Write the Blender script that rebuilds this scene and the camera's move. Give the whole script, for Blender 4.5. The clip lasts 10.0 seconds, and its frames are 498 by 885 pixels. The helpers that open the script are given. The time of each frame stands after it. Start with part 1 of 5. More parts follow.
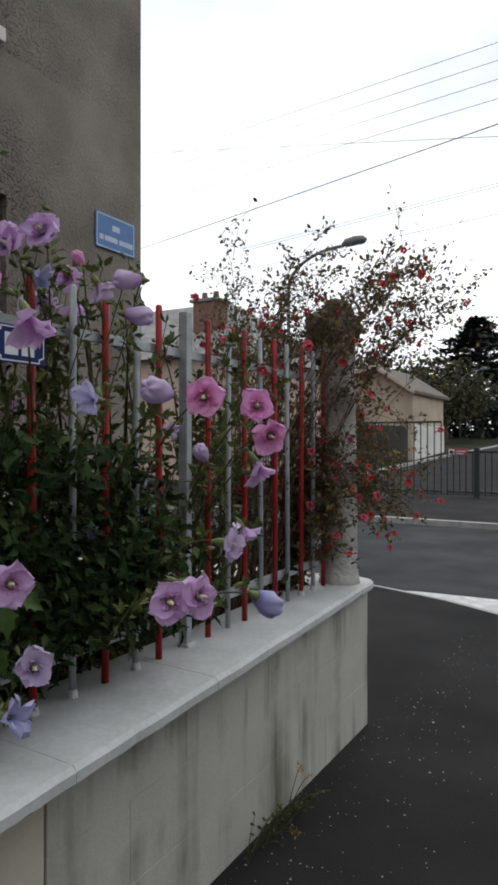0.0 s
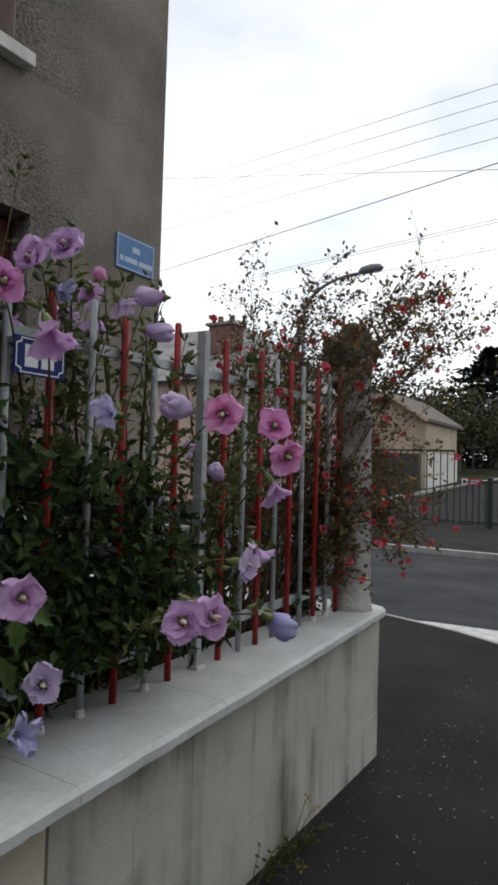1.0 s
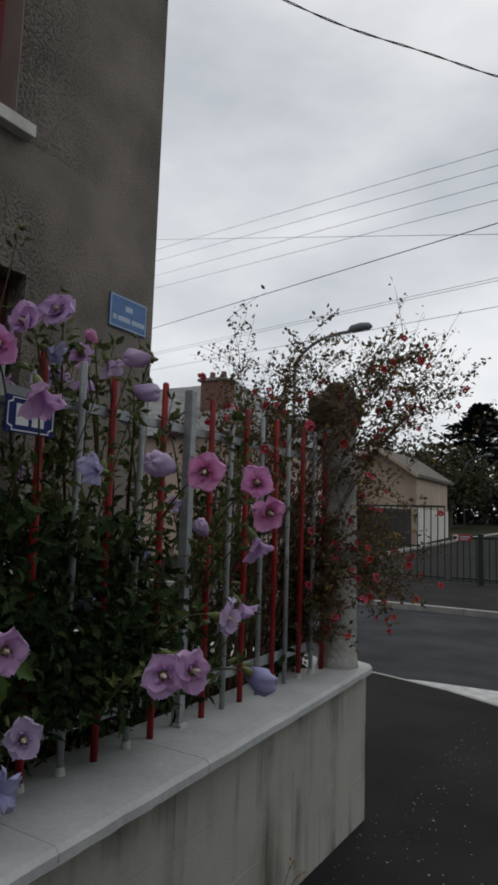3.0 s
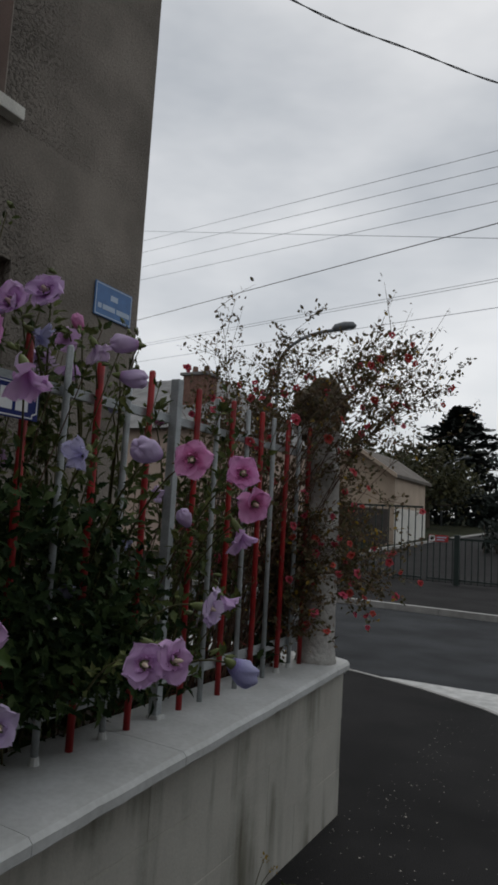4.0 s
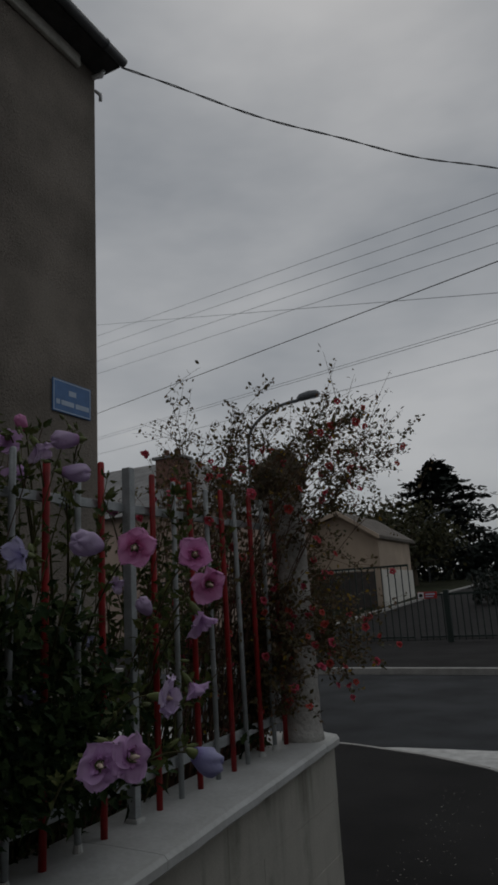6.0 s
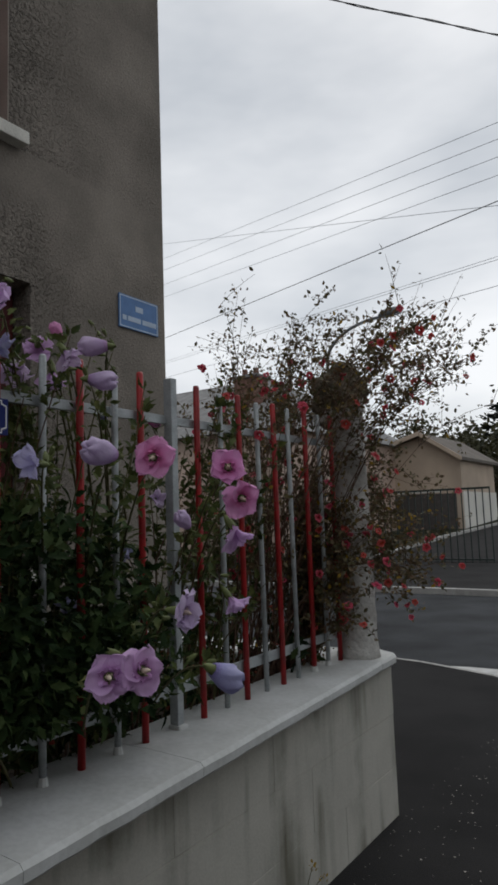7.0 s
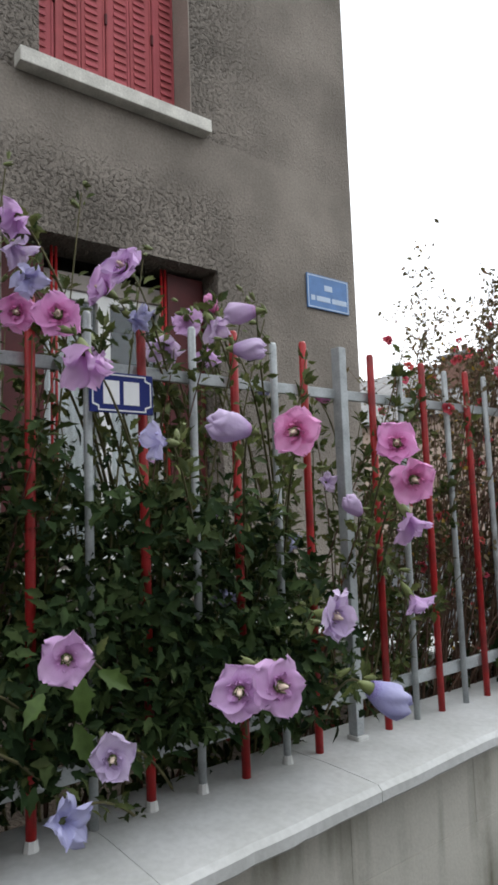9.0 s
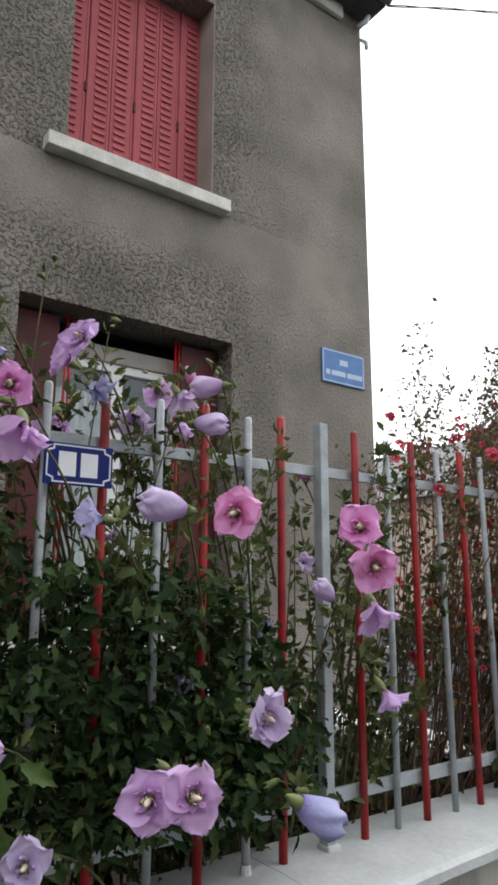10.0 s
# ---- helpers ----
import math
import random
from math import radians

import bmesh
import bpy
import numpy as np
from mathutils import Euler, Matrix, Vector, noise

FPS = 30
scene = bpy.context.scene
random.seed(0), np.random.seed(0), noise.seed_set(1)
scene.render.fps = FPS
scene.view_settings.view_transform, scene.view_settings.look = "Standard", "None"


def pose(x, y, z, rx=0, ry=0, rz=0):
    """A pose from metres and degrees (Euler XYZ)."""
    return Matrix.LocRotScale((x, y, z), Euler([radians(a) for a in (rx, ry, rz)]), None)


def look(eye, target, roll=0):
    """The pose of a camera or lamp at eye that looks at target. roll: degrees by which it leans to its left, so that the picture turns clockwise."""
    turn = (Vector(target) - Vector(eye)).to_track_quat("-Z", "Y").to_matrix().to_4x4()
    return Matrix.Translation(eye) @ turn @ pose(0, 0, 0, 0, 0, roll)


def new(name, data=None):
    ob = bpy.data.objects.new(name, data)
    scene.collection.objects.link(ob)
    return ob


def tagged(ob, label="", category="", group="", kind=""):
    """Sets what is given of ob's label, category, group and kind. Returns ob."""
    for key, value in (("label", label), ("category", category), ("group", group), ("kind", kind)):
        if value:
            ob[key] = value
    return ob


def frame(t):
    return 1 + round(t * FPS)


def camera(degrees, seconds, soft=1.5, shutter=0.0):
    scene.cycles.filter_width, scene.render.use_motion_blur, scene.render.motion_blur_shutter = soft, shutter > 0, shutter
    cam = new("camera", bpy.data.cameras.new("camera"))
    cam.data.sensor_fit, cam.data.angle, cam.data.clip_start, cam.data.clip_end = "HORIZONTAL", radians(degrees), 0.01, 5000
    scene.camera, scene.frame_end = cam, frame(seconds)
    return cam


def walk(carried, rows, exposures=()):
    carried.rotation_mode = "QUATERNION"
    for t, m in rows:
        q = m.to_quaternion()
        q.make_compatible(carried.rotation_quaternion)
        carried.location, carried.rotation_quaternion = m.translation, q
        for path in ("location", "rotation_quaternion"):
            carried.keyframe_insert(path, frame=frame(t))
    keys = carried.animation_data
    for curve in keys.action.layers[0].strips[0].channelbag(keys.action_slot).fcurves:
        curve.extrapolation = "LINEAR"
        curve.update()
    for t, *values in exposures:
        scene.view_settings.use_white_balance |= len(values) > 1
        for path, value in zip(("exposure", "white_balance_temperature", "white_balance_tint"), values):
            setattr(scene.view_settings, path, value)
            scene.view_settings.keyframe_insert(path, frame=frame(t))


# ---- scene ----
cam = camera(40.2, 10.0, soft=3.1)
PATH = [
    (0, (-0.018, 0.074, 1.353), (-1.022, 1.804, 1.352), 0.0),
    (0.5, (-0.04, 0.075, 1.348), (-1.079, 1.784, 1.385), 1.2),
    (1, (-0.037, 0.081, 1.342), (-1.071, 1.792, 1.411), 1.6),
    (1.5, (-0.001, 0.056, 1.341), (-1.06, 1.748, 1.474), 1.1),
    (2, (0.002, 0.058, 1.341), (-1.008, 1.772, 1.548), 1.7),
    (2.2, (0.016, 0.051, 1.34), (-0.994, 1.764, 1.557), 1.2),
    (3.3, (0.0, 0.044, 1.346), (-1.0, 1.76, 1.59), 2.4),
    (3.5, (-0.011, 0.048, 1.337), (-0.99, 1.774, 1.59), 2.9),
    (4, (-0.014, 0.054, 1.332), (-0.975, 1.794, 1.553), 3.3),
    (4.5, (-0.007, 0.049, 1.334), (-0.929, 1.803, 1.606), 2.5),
    (5, (0.007, 0.043, 1.34), (-0.864, 1.809, 1.688), 0.9),
    (5.2, (0.012, 0.052, 1.333), (-0.827, 1.835, 1.678), 0.8),
    (6.3, (0.083, 0.091, 1.333), (-0.815, 1.818, 1.793), -4.1),
    (6.5, (0.065, 0.161, 1.328), (-0.952, 1.855, 1.632), -1.1),
    (7, (0.108, 0.233, 1.32), (-1.008, 1.878, 1.541), -2.0),
    (7.5, (0.13, 0.261, 1.325), (-1.211, 1.73, 1.538), -2.1),
    (8, (0.143, 0.306, 1.325), (-1.267, 1.701, 1.581), -3.4),
    (8.5, (0.105, 0.355, 1.325), (-1.417, 1.634, 1.542), -4.4),
    (9, (0.035, 0.473, 1.316), (-1.525, 1.708, 1.518), -2.0),
    (9.5, (0.07, 0.588, 1.332), (-1.534, 1.743, 1.639), 3.4),
    (9.9, (0.077, 0.614, 1.34), (-1.527, 1.745, 1.727), 1.0),
    (10, (0.081, 0.618, 1.337), (-1.504, 1.768, 1.742), 0.2),
]
EXPOSURE = [(0.0, 0.54), (1.0, 0.42), (1.5, 0.25), (2.0, -0.07), (3.5, -0.32), (4.5, -0.47), (5.0, -0.6), (5.2, -0.75),
            (6.3, -1.4), (6.5, -1.2), (7.0, -0.15), (7.5, 0.17), (8.0, 0.46), (8.5, 1.25), (9.0, 1.3), (9.5, 1.4), (10.0, 1.35)]
walk(cam, [(t, look(eye, target, roll)) for t, eye, target, roll in PATH], EXPOSURE)

# ---- world and sun: a bright overcast day ----
world = bpy.data.worlds.new("sky")
scene.world = world
world.use_nodes = True
wn, wl = world.node_tree.nodes, world.node_tree.links
wn.clear()
w_out = wn.new("ShaderNodeOutputWorld")
w_bg = wn.new("ShaderNodeBackground")
w_sky = wn.new("ShaderNodeTexSky")
w_sky.sky_type, w_sky.sun_disc = "NISHITA", False
w_sky.sun_elevation, w_sky.sun_rotation = radians(52), radians(-12)
w_co = wn.new("ShaderNodeTexCoord")
w_map = wn.new("ShaderNodeMapping")
w_map.inputs["Scale"].default_value = (1.0, 1.0, 2.6)
w_noise = wn.new("ShaderNodeTexNoise")
w_noise.inputs["Scale"].default_value, w_noise.inputs["Detail"].default_value = 1.8, 5.0
w_noise.inputs["Roughness"].default_value = 0.5
w_ramp = wn.new("ShaderNodeValToRGB")
w_ramp.color_ramp.elements[0].position, w_ramp.color_ramp.elements[0].color = 0.3, (0.42, 0.46, 0.505, 1)
w_ramp.color_ramp.elements[1].position, w_ramp.color_ramp.elements[1].color = 0.7, (0.98, 0.99, 1.0, 1)
w_blue = wn.new("ShaderNodeMixRGB")
w_blue.blend_type = "ADD"
w_blue.inputs["Fac"].default_value = 0.012
w_bg.inputs["Strength"].default_value = 1.0
wl.new(w_co.outputs["Generated"], w_map.inputs["Vector"])
wl.new(w_map.outputs["Vector"], w_noise.inputs["Vector"])
wl.new(w_noise.outputs["Fac"], w_ramp.inputs["Fac"])
wl.new(w_ramp.outputs["Color"], w_blue.inputs["Color1"])
wl.new(w_sky.outputs["Color"], w_blue.inputs["Color2"])
wl.new(w_blue.outputs["Color"], w_bg.inputs["Color"])
wl.new(w_bg.outputs["Background"], w_out.inputs["Surface"])

sun = new("sun", bpy.data.lights.new("sun", "SUN"))
sun.data.energy, sun.data.angle, sun.data.color = 0.5, radians(30), (1.0, 0.97, 0.93)
sun.matrix_world = look((-3, 14, 19), (0, 0, 0))

# ---- materials ----
def material(name, base, rough=0.7, metal=0.0, vary=0.25, scale=8.0, fine=90.0, bump=0.1, depth=0.01,
             tint=None, island=0.0, each=0.0, translucent=0.0, spec=0.4, stretch=(1, 1, 1)):
    """A surface with broad stains, fine grain and fine relief."""
    m = bpy.data.materials.new(name)
    m.use_nodes = True
    n, l = m.node_tree.nodes, m.node_tree.links
    bsdf, out = n["Principled BSDF"], n["Material Output"]
    co = n.new("ShaderNodeTexCoord")
    mp = n.new("ShaderNodeMapping")
    mp.inputs["Scale"].default_value = stretch
    l.new(co.outputs["Object"], mp.inputs["Vector"])
    broad, grain = n.new("ShaderNodeTexNoise"), n.new("ShaderNodeTexNoise")
    broad.inputs["Scale"].default_value, broad.inputs["Detail"].default_value = scale, 5
    grain.inputs["Scale"].default_value, grain.inputs["Detail"].default_value = fine, 3
    l.new(mp.outputs["Vector"], broad.inputs["Vector"])
    l.new(co.outputs["Object"], grain.inputs["Vector"])
    other = tint or tuple(c * (1 - vary) for c in base)
    light = tuple(min(1, c * (1 + 0.5 * vary)) for c in base)
    ramp = n.new("ShaderNodeValToRGB")
    ramp.color_ramp.elements[0].position, ramp.color_ramp.elements[0].color = 0.32, (*other, 1)
    ramp.color_ramp.elements[1].position, ramp.color_ramp.elements[1].color = 0.68, (*light, 1)
    l.new(broad.outputs["Fac"], ramp.inputs["Fac"])
    mix = n.new("ShaderNodeMixRGB")
    mix.blend_type = "MULTIPLY"
    mix.inputs["Fac"].default_value = min(1.0, vary * 1.6)
    gr = n.new("ShaderNodeValToRGB")
    gr.color_ramp.elements[0].position, gr.color_ramp.elements[0].color = 0.3, (0.55, 0.55, 0.55, 1)
    gr.color_ramp.elements[1].position, gr.color_ramp.elements[1].color = 0.65, (1, 1, 1, 1)
    l.new(grain.outputs["Fac"], gr.inputs["Fac"])
    l.new(ramp.outputs["Color"], mix.inputs["Color1"])
    l.new(gr.outputs["Color"], mix.inputs["Color2"])
    colour = mix.outputs["Color"]
    if island or each:
        geo = n.new("ShaderNodeNewGeometry" if island else "ShaderNodeObjectInfo")
        hsv = n.new("ShaderNodeHueSaturation")
        rng = n.new("ShaderNodeMapRange")
        amount = island or each
        rng.inputs["To Min"].default_value, rng.inputs["To Max"].default_value = 1 - amount, 1 + amount
        l.new(geo.outputs["Random Per Island" if island else "Random"], rng.inputs["Value"])
        l.new(rng.outputs["Result"], hsv.inputs["Value"])
        hue = n.new("ShaderNodeMapRange")
        hue.inputs["To Min"].default_value, hue.inputs["To Max"].default_value = 0.5 + 0.05 * amount, 0.5 - 0.05 * amount
        l.new(geo.outputs["Random Per Island" if island else "Random"], hue.inputs["Value"])
        l.new(hue.outputs["Result"], hsv.inputs["Hue"])
        l.new(colour, hsv.inputs["Color"])
        colour = hsv.outputs["Color"]
    l.new(colour, bsdf.inputs["Base Color"])
    bsdf.inputs["Roughness"].default_value, bsdf.inputs["Metallic"].default_value = rough, metal
    bsdf.inputs["Specular IOR Level"].default_value = spec
    if bump:
        b = n.new("ShaderNodeBump")
        b.inputs["Strength"].default_value, b.inputs["Distance"].default_value = bump, depth
        l.new(grain.outputs["Fac"], b.inputs["Height"])
        l.new(b.outputs["Normal"], bsdf.inputs["Normal"])
    if translucent:
        tr, ms = n.new("ShaderNodeBsdfTranslucent"), n.new("ShaderNodeMixShader")
        ms.inputs["Fac"].default_value = translucent
        l.new(colour, tr.inputs["Color"])
        l.new(bsdf.outputs["BSDF"], ms.inputs[1])
        l.new(tr.outputs["BSDF"], ms.inputs[2])
        l.new(ms.outputs["Shader"], out.inputs["Surface"])
    return m


def nodes_of(m):
    return m.node_tree.nodes, m.node_tree.links, m.node_tree.nodes["Principled BSDF"]


def roughcast():
    """Grey-brown thrown render, with a smoother floated band at the house corner."""
    m = material("roughcast", (0.272, 0.240, 0.206), rough=0.95, vary=0.3, scale=1.6, fine=60, bump=0, spec=0.15)
    n, l, bsdf = nodes_of(m)
    co = n.new("ShaderNodeTexCoord")
    noi, fine_, big = (n.new("ShaderNodeTexNoise") for _ in range(3))
    noi.inputs["Scale"].default_value, noi.inputs["Detail"].default_value = 40, 3
    noi.inputs["Distortion"].default_value = 0.6
    fine_.inputs["Scale"].default_value, fine_.inputs["Detail"].default_value = 90, 2
    big.inputs["Scale"].default_value = 2.5
    for t_ in (noi, fine_, big):
        l.new(co.outputs["Object"], t_.inputs["Vector"])
    blob = n.new("ShaderNodeMapRange")
    blob.interpolation_type = "SMOOTHSTEP"
    blob.inputs["From Min"].default_value, blob.inputs["From Max"].default_value = 0.47, 0.74
    l.new(noi.outputs["Fac"], blob.inputs["Value"])
    add = n.new("ShaderNodeMath")
    add.operation = "MULTIPLY_ADD"
    add.inputs[1].default_value = 0.35
    l.new(fine_.outputs["Fac"], add.inputs[0])
    l.new(blob.outputs["Result"], add.inputs[2])
    sep = n.new("ShaderNodeSeparateXYZ")
    l.new(co.outputs["Object"], sep.inputs["Vector"])
    edge = n.new("ShaderNodeMath")
    edge.operation = "MULTIPLY_ADD"
    edge.inputs[1].default_value = 0.7
    l.new(big.outputs["Fac"], edge.inputs[0])
    l.new(sep.outputs["Y"], edge.inputs[2])
    band = n.new("ShaderNodeMapRange")
    band.inputs["From Min"].default_value, band.inputs["From Max"].default_value = 1.55, 2.15
    band.inputs["To Min"].default_value, band.inputs["To Max"].default_value = 1.0, 0.42
    l.new(edge.outputs["Value"], band.inputs["Value"])
    b = n.new("ShaderNodeBump")
    b.inputs["Distance"].default_value = 0.036
    # a floated strip below the upper sill
    strip = n.new("ShaderNodeMapRange")
    strip.inputs["From Min"].default_value, strip.inputs["From Max"].default_value = 3.45, 3.75
    strip.inputs["To Min"].default_value, strip.inputs["To Max"].default_value = 1.0, 0.3
    above = n.new("ShaderNodeMath")
    above.operation = "GREATER_THAN"
    above.inputs[1].default_value = 4.03
    both = n.new("ShaderNodeMath")
    both.operation = "MAXIMUM"
    l.new(sep.outputs["Z"], strip.inputs["Value"])
    l.new(sep.outputs["Z"], above.inputs[0])
    l.new(strip.outputs["Result"], both.inputs[0])
    l.new(above.outputs["Value"], both.inputs[1])
    total = n.new("ShaderNodeMath")
    total.operation = "MULTIPLY"
    l.new(band.outputs["Result"], total.inputs[0])
    l.new(both.outputs["Value"], total.inputs[1])
    l.new(total.outputs["Value"], b.inputs["Strength"])
    l.new(add.outputs["Value"], b.inputs["Height"])
    l.new(b.outputs["Normal"], bsdf.inputs["Normal"])
    return m


def streaked(name, base, dark, amount, wide=9.0):
    """Weathered paint with vertical run-off streaks and broad grey patches."""
    m = material(name, base, rough=0.85, vary=0.12, scale=3.5, fine=130, bump=0.25, depth=0.004, spec=0.25)
    n, l, bsdf = nodes_of(m)
    co, mp = n.new("ShaderNodeTexCoord"), n.new("ShaderNodeMapping")
    mp.inputs["Scale"].default_value = (wide, wide, 0.9)
    run = n.new("ShaderNodeTexNoise")
    run.inputs["Scale"].default_value, run.inputs["Detail"].default_value = 1.0, 4
    ramp = n.new("ShaderNodeValToRGB")
    ramp.color_ramp.elements[0].position, ramp.color_ramp.elements[0].color = 0.46, (0, 0, 0, 1)
    ramp.color_ramp.elements[1].position, ramp.color_ramp.elements[1].color = 0.72, (amount, amount, amount, 1)
    mix = n.new("ShaderNodeMixRGB")
    mix.inputs["Color2"].default_value = (*dark, 1)
    patch, gate_ = n.new("ShaderNodeTexNoise"), n.new("ShaderNodeMixRGB")
    patch.inputs["Scale"].default_value, patch.inputs["Detail"].default_value = 4.5, 6
    gate_.blend_type = "MULTIPLY"
    gate_.inputs["Fac"].default_value = 1.0
    pr = n.new("ShaderNodeValToRGB")
    pr.color_ramp.elements[0].position, pr.color_ramp.elements[1].position = 0.38, 0.62
    geo = n.new("ShaderNodeNewGeometry")
    l.new(geo.outputs["Position"], mp.inputs["Vector"])
    l.new(mp.outputs["Vector"], run.inputs["Vector"])
    l.new(run.outputs["Fac"], ramp.inputs["Fac"])
    l.new(geo.outputs["Position"], patch.inputs["Vector"])
    l.new(patch.outputs["Fac"], pr.inputs["Fac"])
    l.new(ramp.outputs["Color"], gate_.inputs["Color1"])
    l.new(pr.outputs["Color"], gate_.inputs["Color2"])
    l.new(gate_.outputs["Color"], mix.inputs["Fac"])
    l.new(bsdf.inputs["Base Color"].links[0].from_socket, mix.inputs["Color1"])
    l.new(mix.outputs["Color"], bsdf.inputs["Base Color"])
    return m


def asphalt(name, base):
    m = material(name, base, rough=0.9, vary=0.4, scale=1.3, fine=170, bump=0.5, depth=0.006, spec=0.12)
    n, l, bsdf = nodes_of(m)
    co, vor = n.new("ShaderNodeTexCoord"), n.new("ShaderNodeTexVoronoi")
    vor.inputs["Scale"].default_value = 75
    ramp = n.new("ShaderNodeValToRGB")
    ramp.color_ramp.elements[0].position, ramp.color_ramp.elements[0].color = 0.0, (0.35, 0.35, 0.35, 1)
    ramp.color_ramp.elements[1].position, ramp.color_ramp.elements[1].color = 0.09, (0, 0, 0, 1)
    mix = n.new("ShaderNodeMixRGB")
    mix.inputs["Color2"].default_value = (0.3, 0.29, 0.28, 1)
    l.new(co.outputs["Object"], vor.inputs["Vector"])
    l.new(vor.outputs["Distance"], ramp.inputs["Fac"])
    l.new(ramp.outputs["Color"], mix.inputs["Fac"])
    l.new(bsdf.inputs["Base Color"].links[0].from_socket, mix.inputs["Color1"])
    l.new(mix.outputs["Color"], bsdf.inputs["Base Color"])
    return m


def petal(name, rim, throat, eye):
    """A mallow petal: pale rim, deeper towards a crimson throat, fine rays, lets light through."""
    m = bpy.data.materials.new(name)
    m.use_nodes = True
    n, l = m.node_tree.nodes, m.node_tree.links
    bsdf, out = n["Principled BSDF"], n["Material Output"]
    co, ln = n.new("ShaderNodeTexCoord"), n.new("ShaderNodeVectorMath")
    ln.operation = "LENGTH"
    l.new(co.outputs["Object"], ln.inputs[0])
    noi = n.new("ShaderNodeTexNoise")
    noi.inputs["Scale"].default_value, noi.inputs["Detail"].default_value = 140, 3
    l.new(co.outputs["Object"], noi.inputs["Vector"])
    out_dir, rays = n.new("ShaderNodeVectorMath"), n.new("ShaderNodeTexNoise")
    out_dir.operation = "NORMALIZE"
    l.new(co.outputs["Object"], out_dir.inputs[0])
    rays.inputs["Scale"].default_value, rays.inputs["Detail"].default_value = 11, 3
    l.new(out_dir.outputs["Vector"], rays.inputs["Vector"])
    wob = n.new("ShaderNodeMath")
    wob.operation = "MULTIPLY_ADD"
    wob.inputs[1].default_value = 0.026
    l.new(rays.outputs["Fac"], wob.inputs[0])
    l.new(ln.outputs["Value"], wob.inputs[2])
    ramp = n.new("ShaderNodeValToRGB")
    rng = n.new("ShaderNodeMapRange")
    rng.inputs["From Min"].default_value, rng.inputs["From Max"].default_value = 0.012, 0.060
    l.new(wob.outputs["Value"], rng.inputs["Value"])
    l.new(rng.outputs["Result"], ramp.inputs["Fac"])
    e = ramp.color_ramp.elements
    e[0].position, e[0].color = 0.16, (*eye, 1)
    e[1].position, e[1].color = 1.0, (*rim, 1)
    for p, c in ((0.36, throat), (0.62, tuple(0.3 * a + 0.7 * b for a, b in zip(throat, rim)))):
        k = e.new(p)
        k.color = (*c, 1)
    hsv, info = n.new("ShaderNodeHueSaturation"), n.new("ShaderNodeObjectInfo")
    r2 = n.new("ShaderNodeMapRange")
    r2.inputs["To Min"].default_value, r2.inputs["To Max"].default_value = 0.485, 0.515
    l.new(info.outputs["Random"], r2.inputs["Value"])
    l.new(r2.outputs["Result"], hsv.inputs["Hue"])
    l.new(ramp.outputs["Color"], hsv.inputs["Color"])
    l.new(hsv.outputs["Color"], bsdf.inputs["Base Color"])
    bsdf.inputs["Roughness"].default_value = 0.65
    bsdf.inputs["Specular IOR Level"].default_value = 0.2
    b = n.new("ShaderNodeBump")
    b.inputs["Strength"].default_value, b.inputs["Distance"].default_value = 0.3, 0.002
    l.new(noi.outputs["Fac"], b.inputs["Height"])
    l.new(b.outputs["Normal"], bsdf.inputs["Normal"])
    tr, ms = n.new("ShaderNodeBsdfTranslucent"), n.new("ShaderNodeMixShader")
    ms.inputs["Fac"].default_value = 0.35
    l.new(hsv.outputs["Color"], tr.inputs["Color"])
    l.new(bsdf.outputs["BSDF"], ms.inputs[1])
    l.new(tr.outputs["BSDF"], ms.inputs[2])
    l.new(ms.outputs["Shader"], out.inputs["Surface"])
    return m


def glass(name):
    m = bpy.data.materials.new(name)
    m.use_nodes = True
    b = m.node_tree.nodes["Principled BSDF"]
    b.inputs["Base Color"].default_value = (0.9, 0.95, 0.95, 1)
    b.inputs["Roughness"].default_value, b.inputs["Transmission Weight"].default_value = 0.03, 1.0
    return m


ROUGHCAST = roughcast()
SMOOTH_RENDER = material("smooth_render", (0.33, 0.29, 0.25), rough=0.9, scale=2, fine=80, bump=0.2)
WALL_PAINT = streaked("wall_paint", (0.53, 0.515, 0.455), (0.13, 0.125, 0.09), 0.95)
CAP_PAINT = material("cap_paint", (0.62, 0.63, 0.62), rough=0.75, vary=0.14, scale=5, fine=60, bump=0.25, depth=0.004,
                     tint=(0.52, 0.53, 0.51))
CREAM = material("cream_paint", (0.62, 0.57, 0.45), rough=0.55, vary=0.08, bump=0.05)
CONCRETE = material("pillar_paint", (0.62, 0.61, 0.58), rough=0.9, vary=0.25, scale=9, fine=60, bump=0.7, depth=0.01,
                    tint=(0.36, 0.34, 0.31))
MOSSY = material("mossy_concrete", (0.24, 0.20, 0.15), rough=1.0, vary=0.5, scale=14, fine=70, bump=0.9, depth=0.02,
                 tint=(0.07, 0.06, 0.035))
RED = material("red_gloss_paint", (0.38, 0.016, 0.017), rough=0.42, vary=0.2, scale=16, fine=120, bump=0.15, depth=0.003,
               tint=(0.22, 0.01, 0.011))
ZINC = material("galvanised_steel", (0.44, 0.47, 0.48), rough=0.5, metal=0.35, vary=0.22, scale=22, fine=160, bump=0.1,
                depth=0.002)
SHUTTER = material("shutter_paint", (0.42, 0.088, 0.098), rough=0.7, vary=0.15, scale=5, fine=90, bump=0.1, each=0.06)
# dark red deepened to carry the lower recess's shade; the hinges reuse it
SHUTTER_DARK = material("shade_dark_shutter_paint", (0.085, 0.009, 0.010), rough=0.6, vary=0.3, scale=5, bump=0.1)
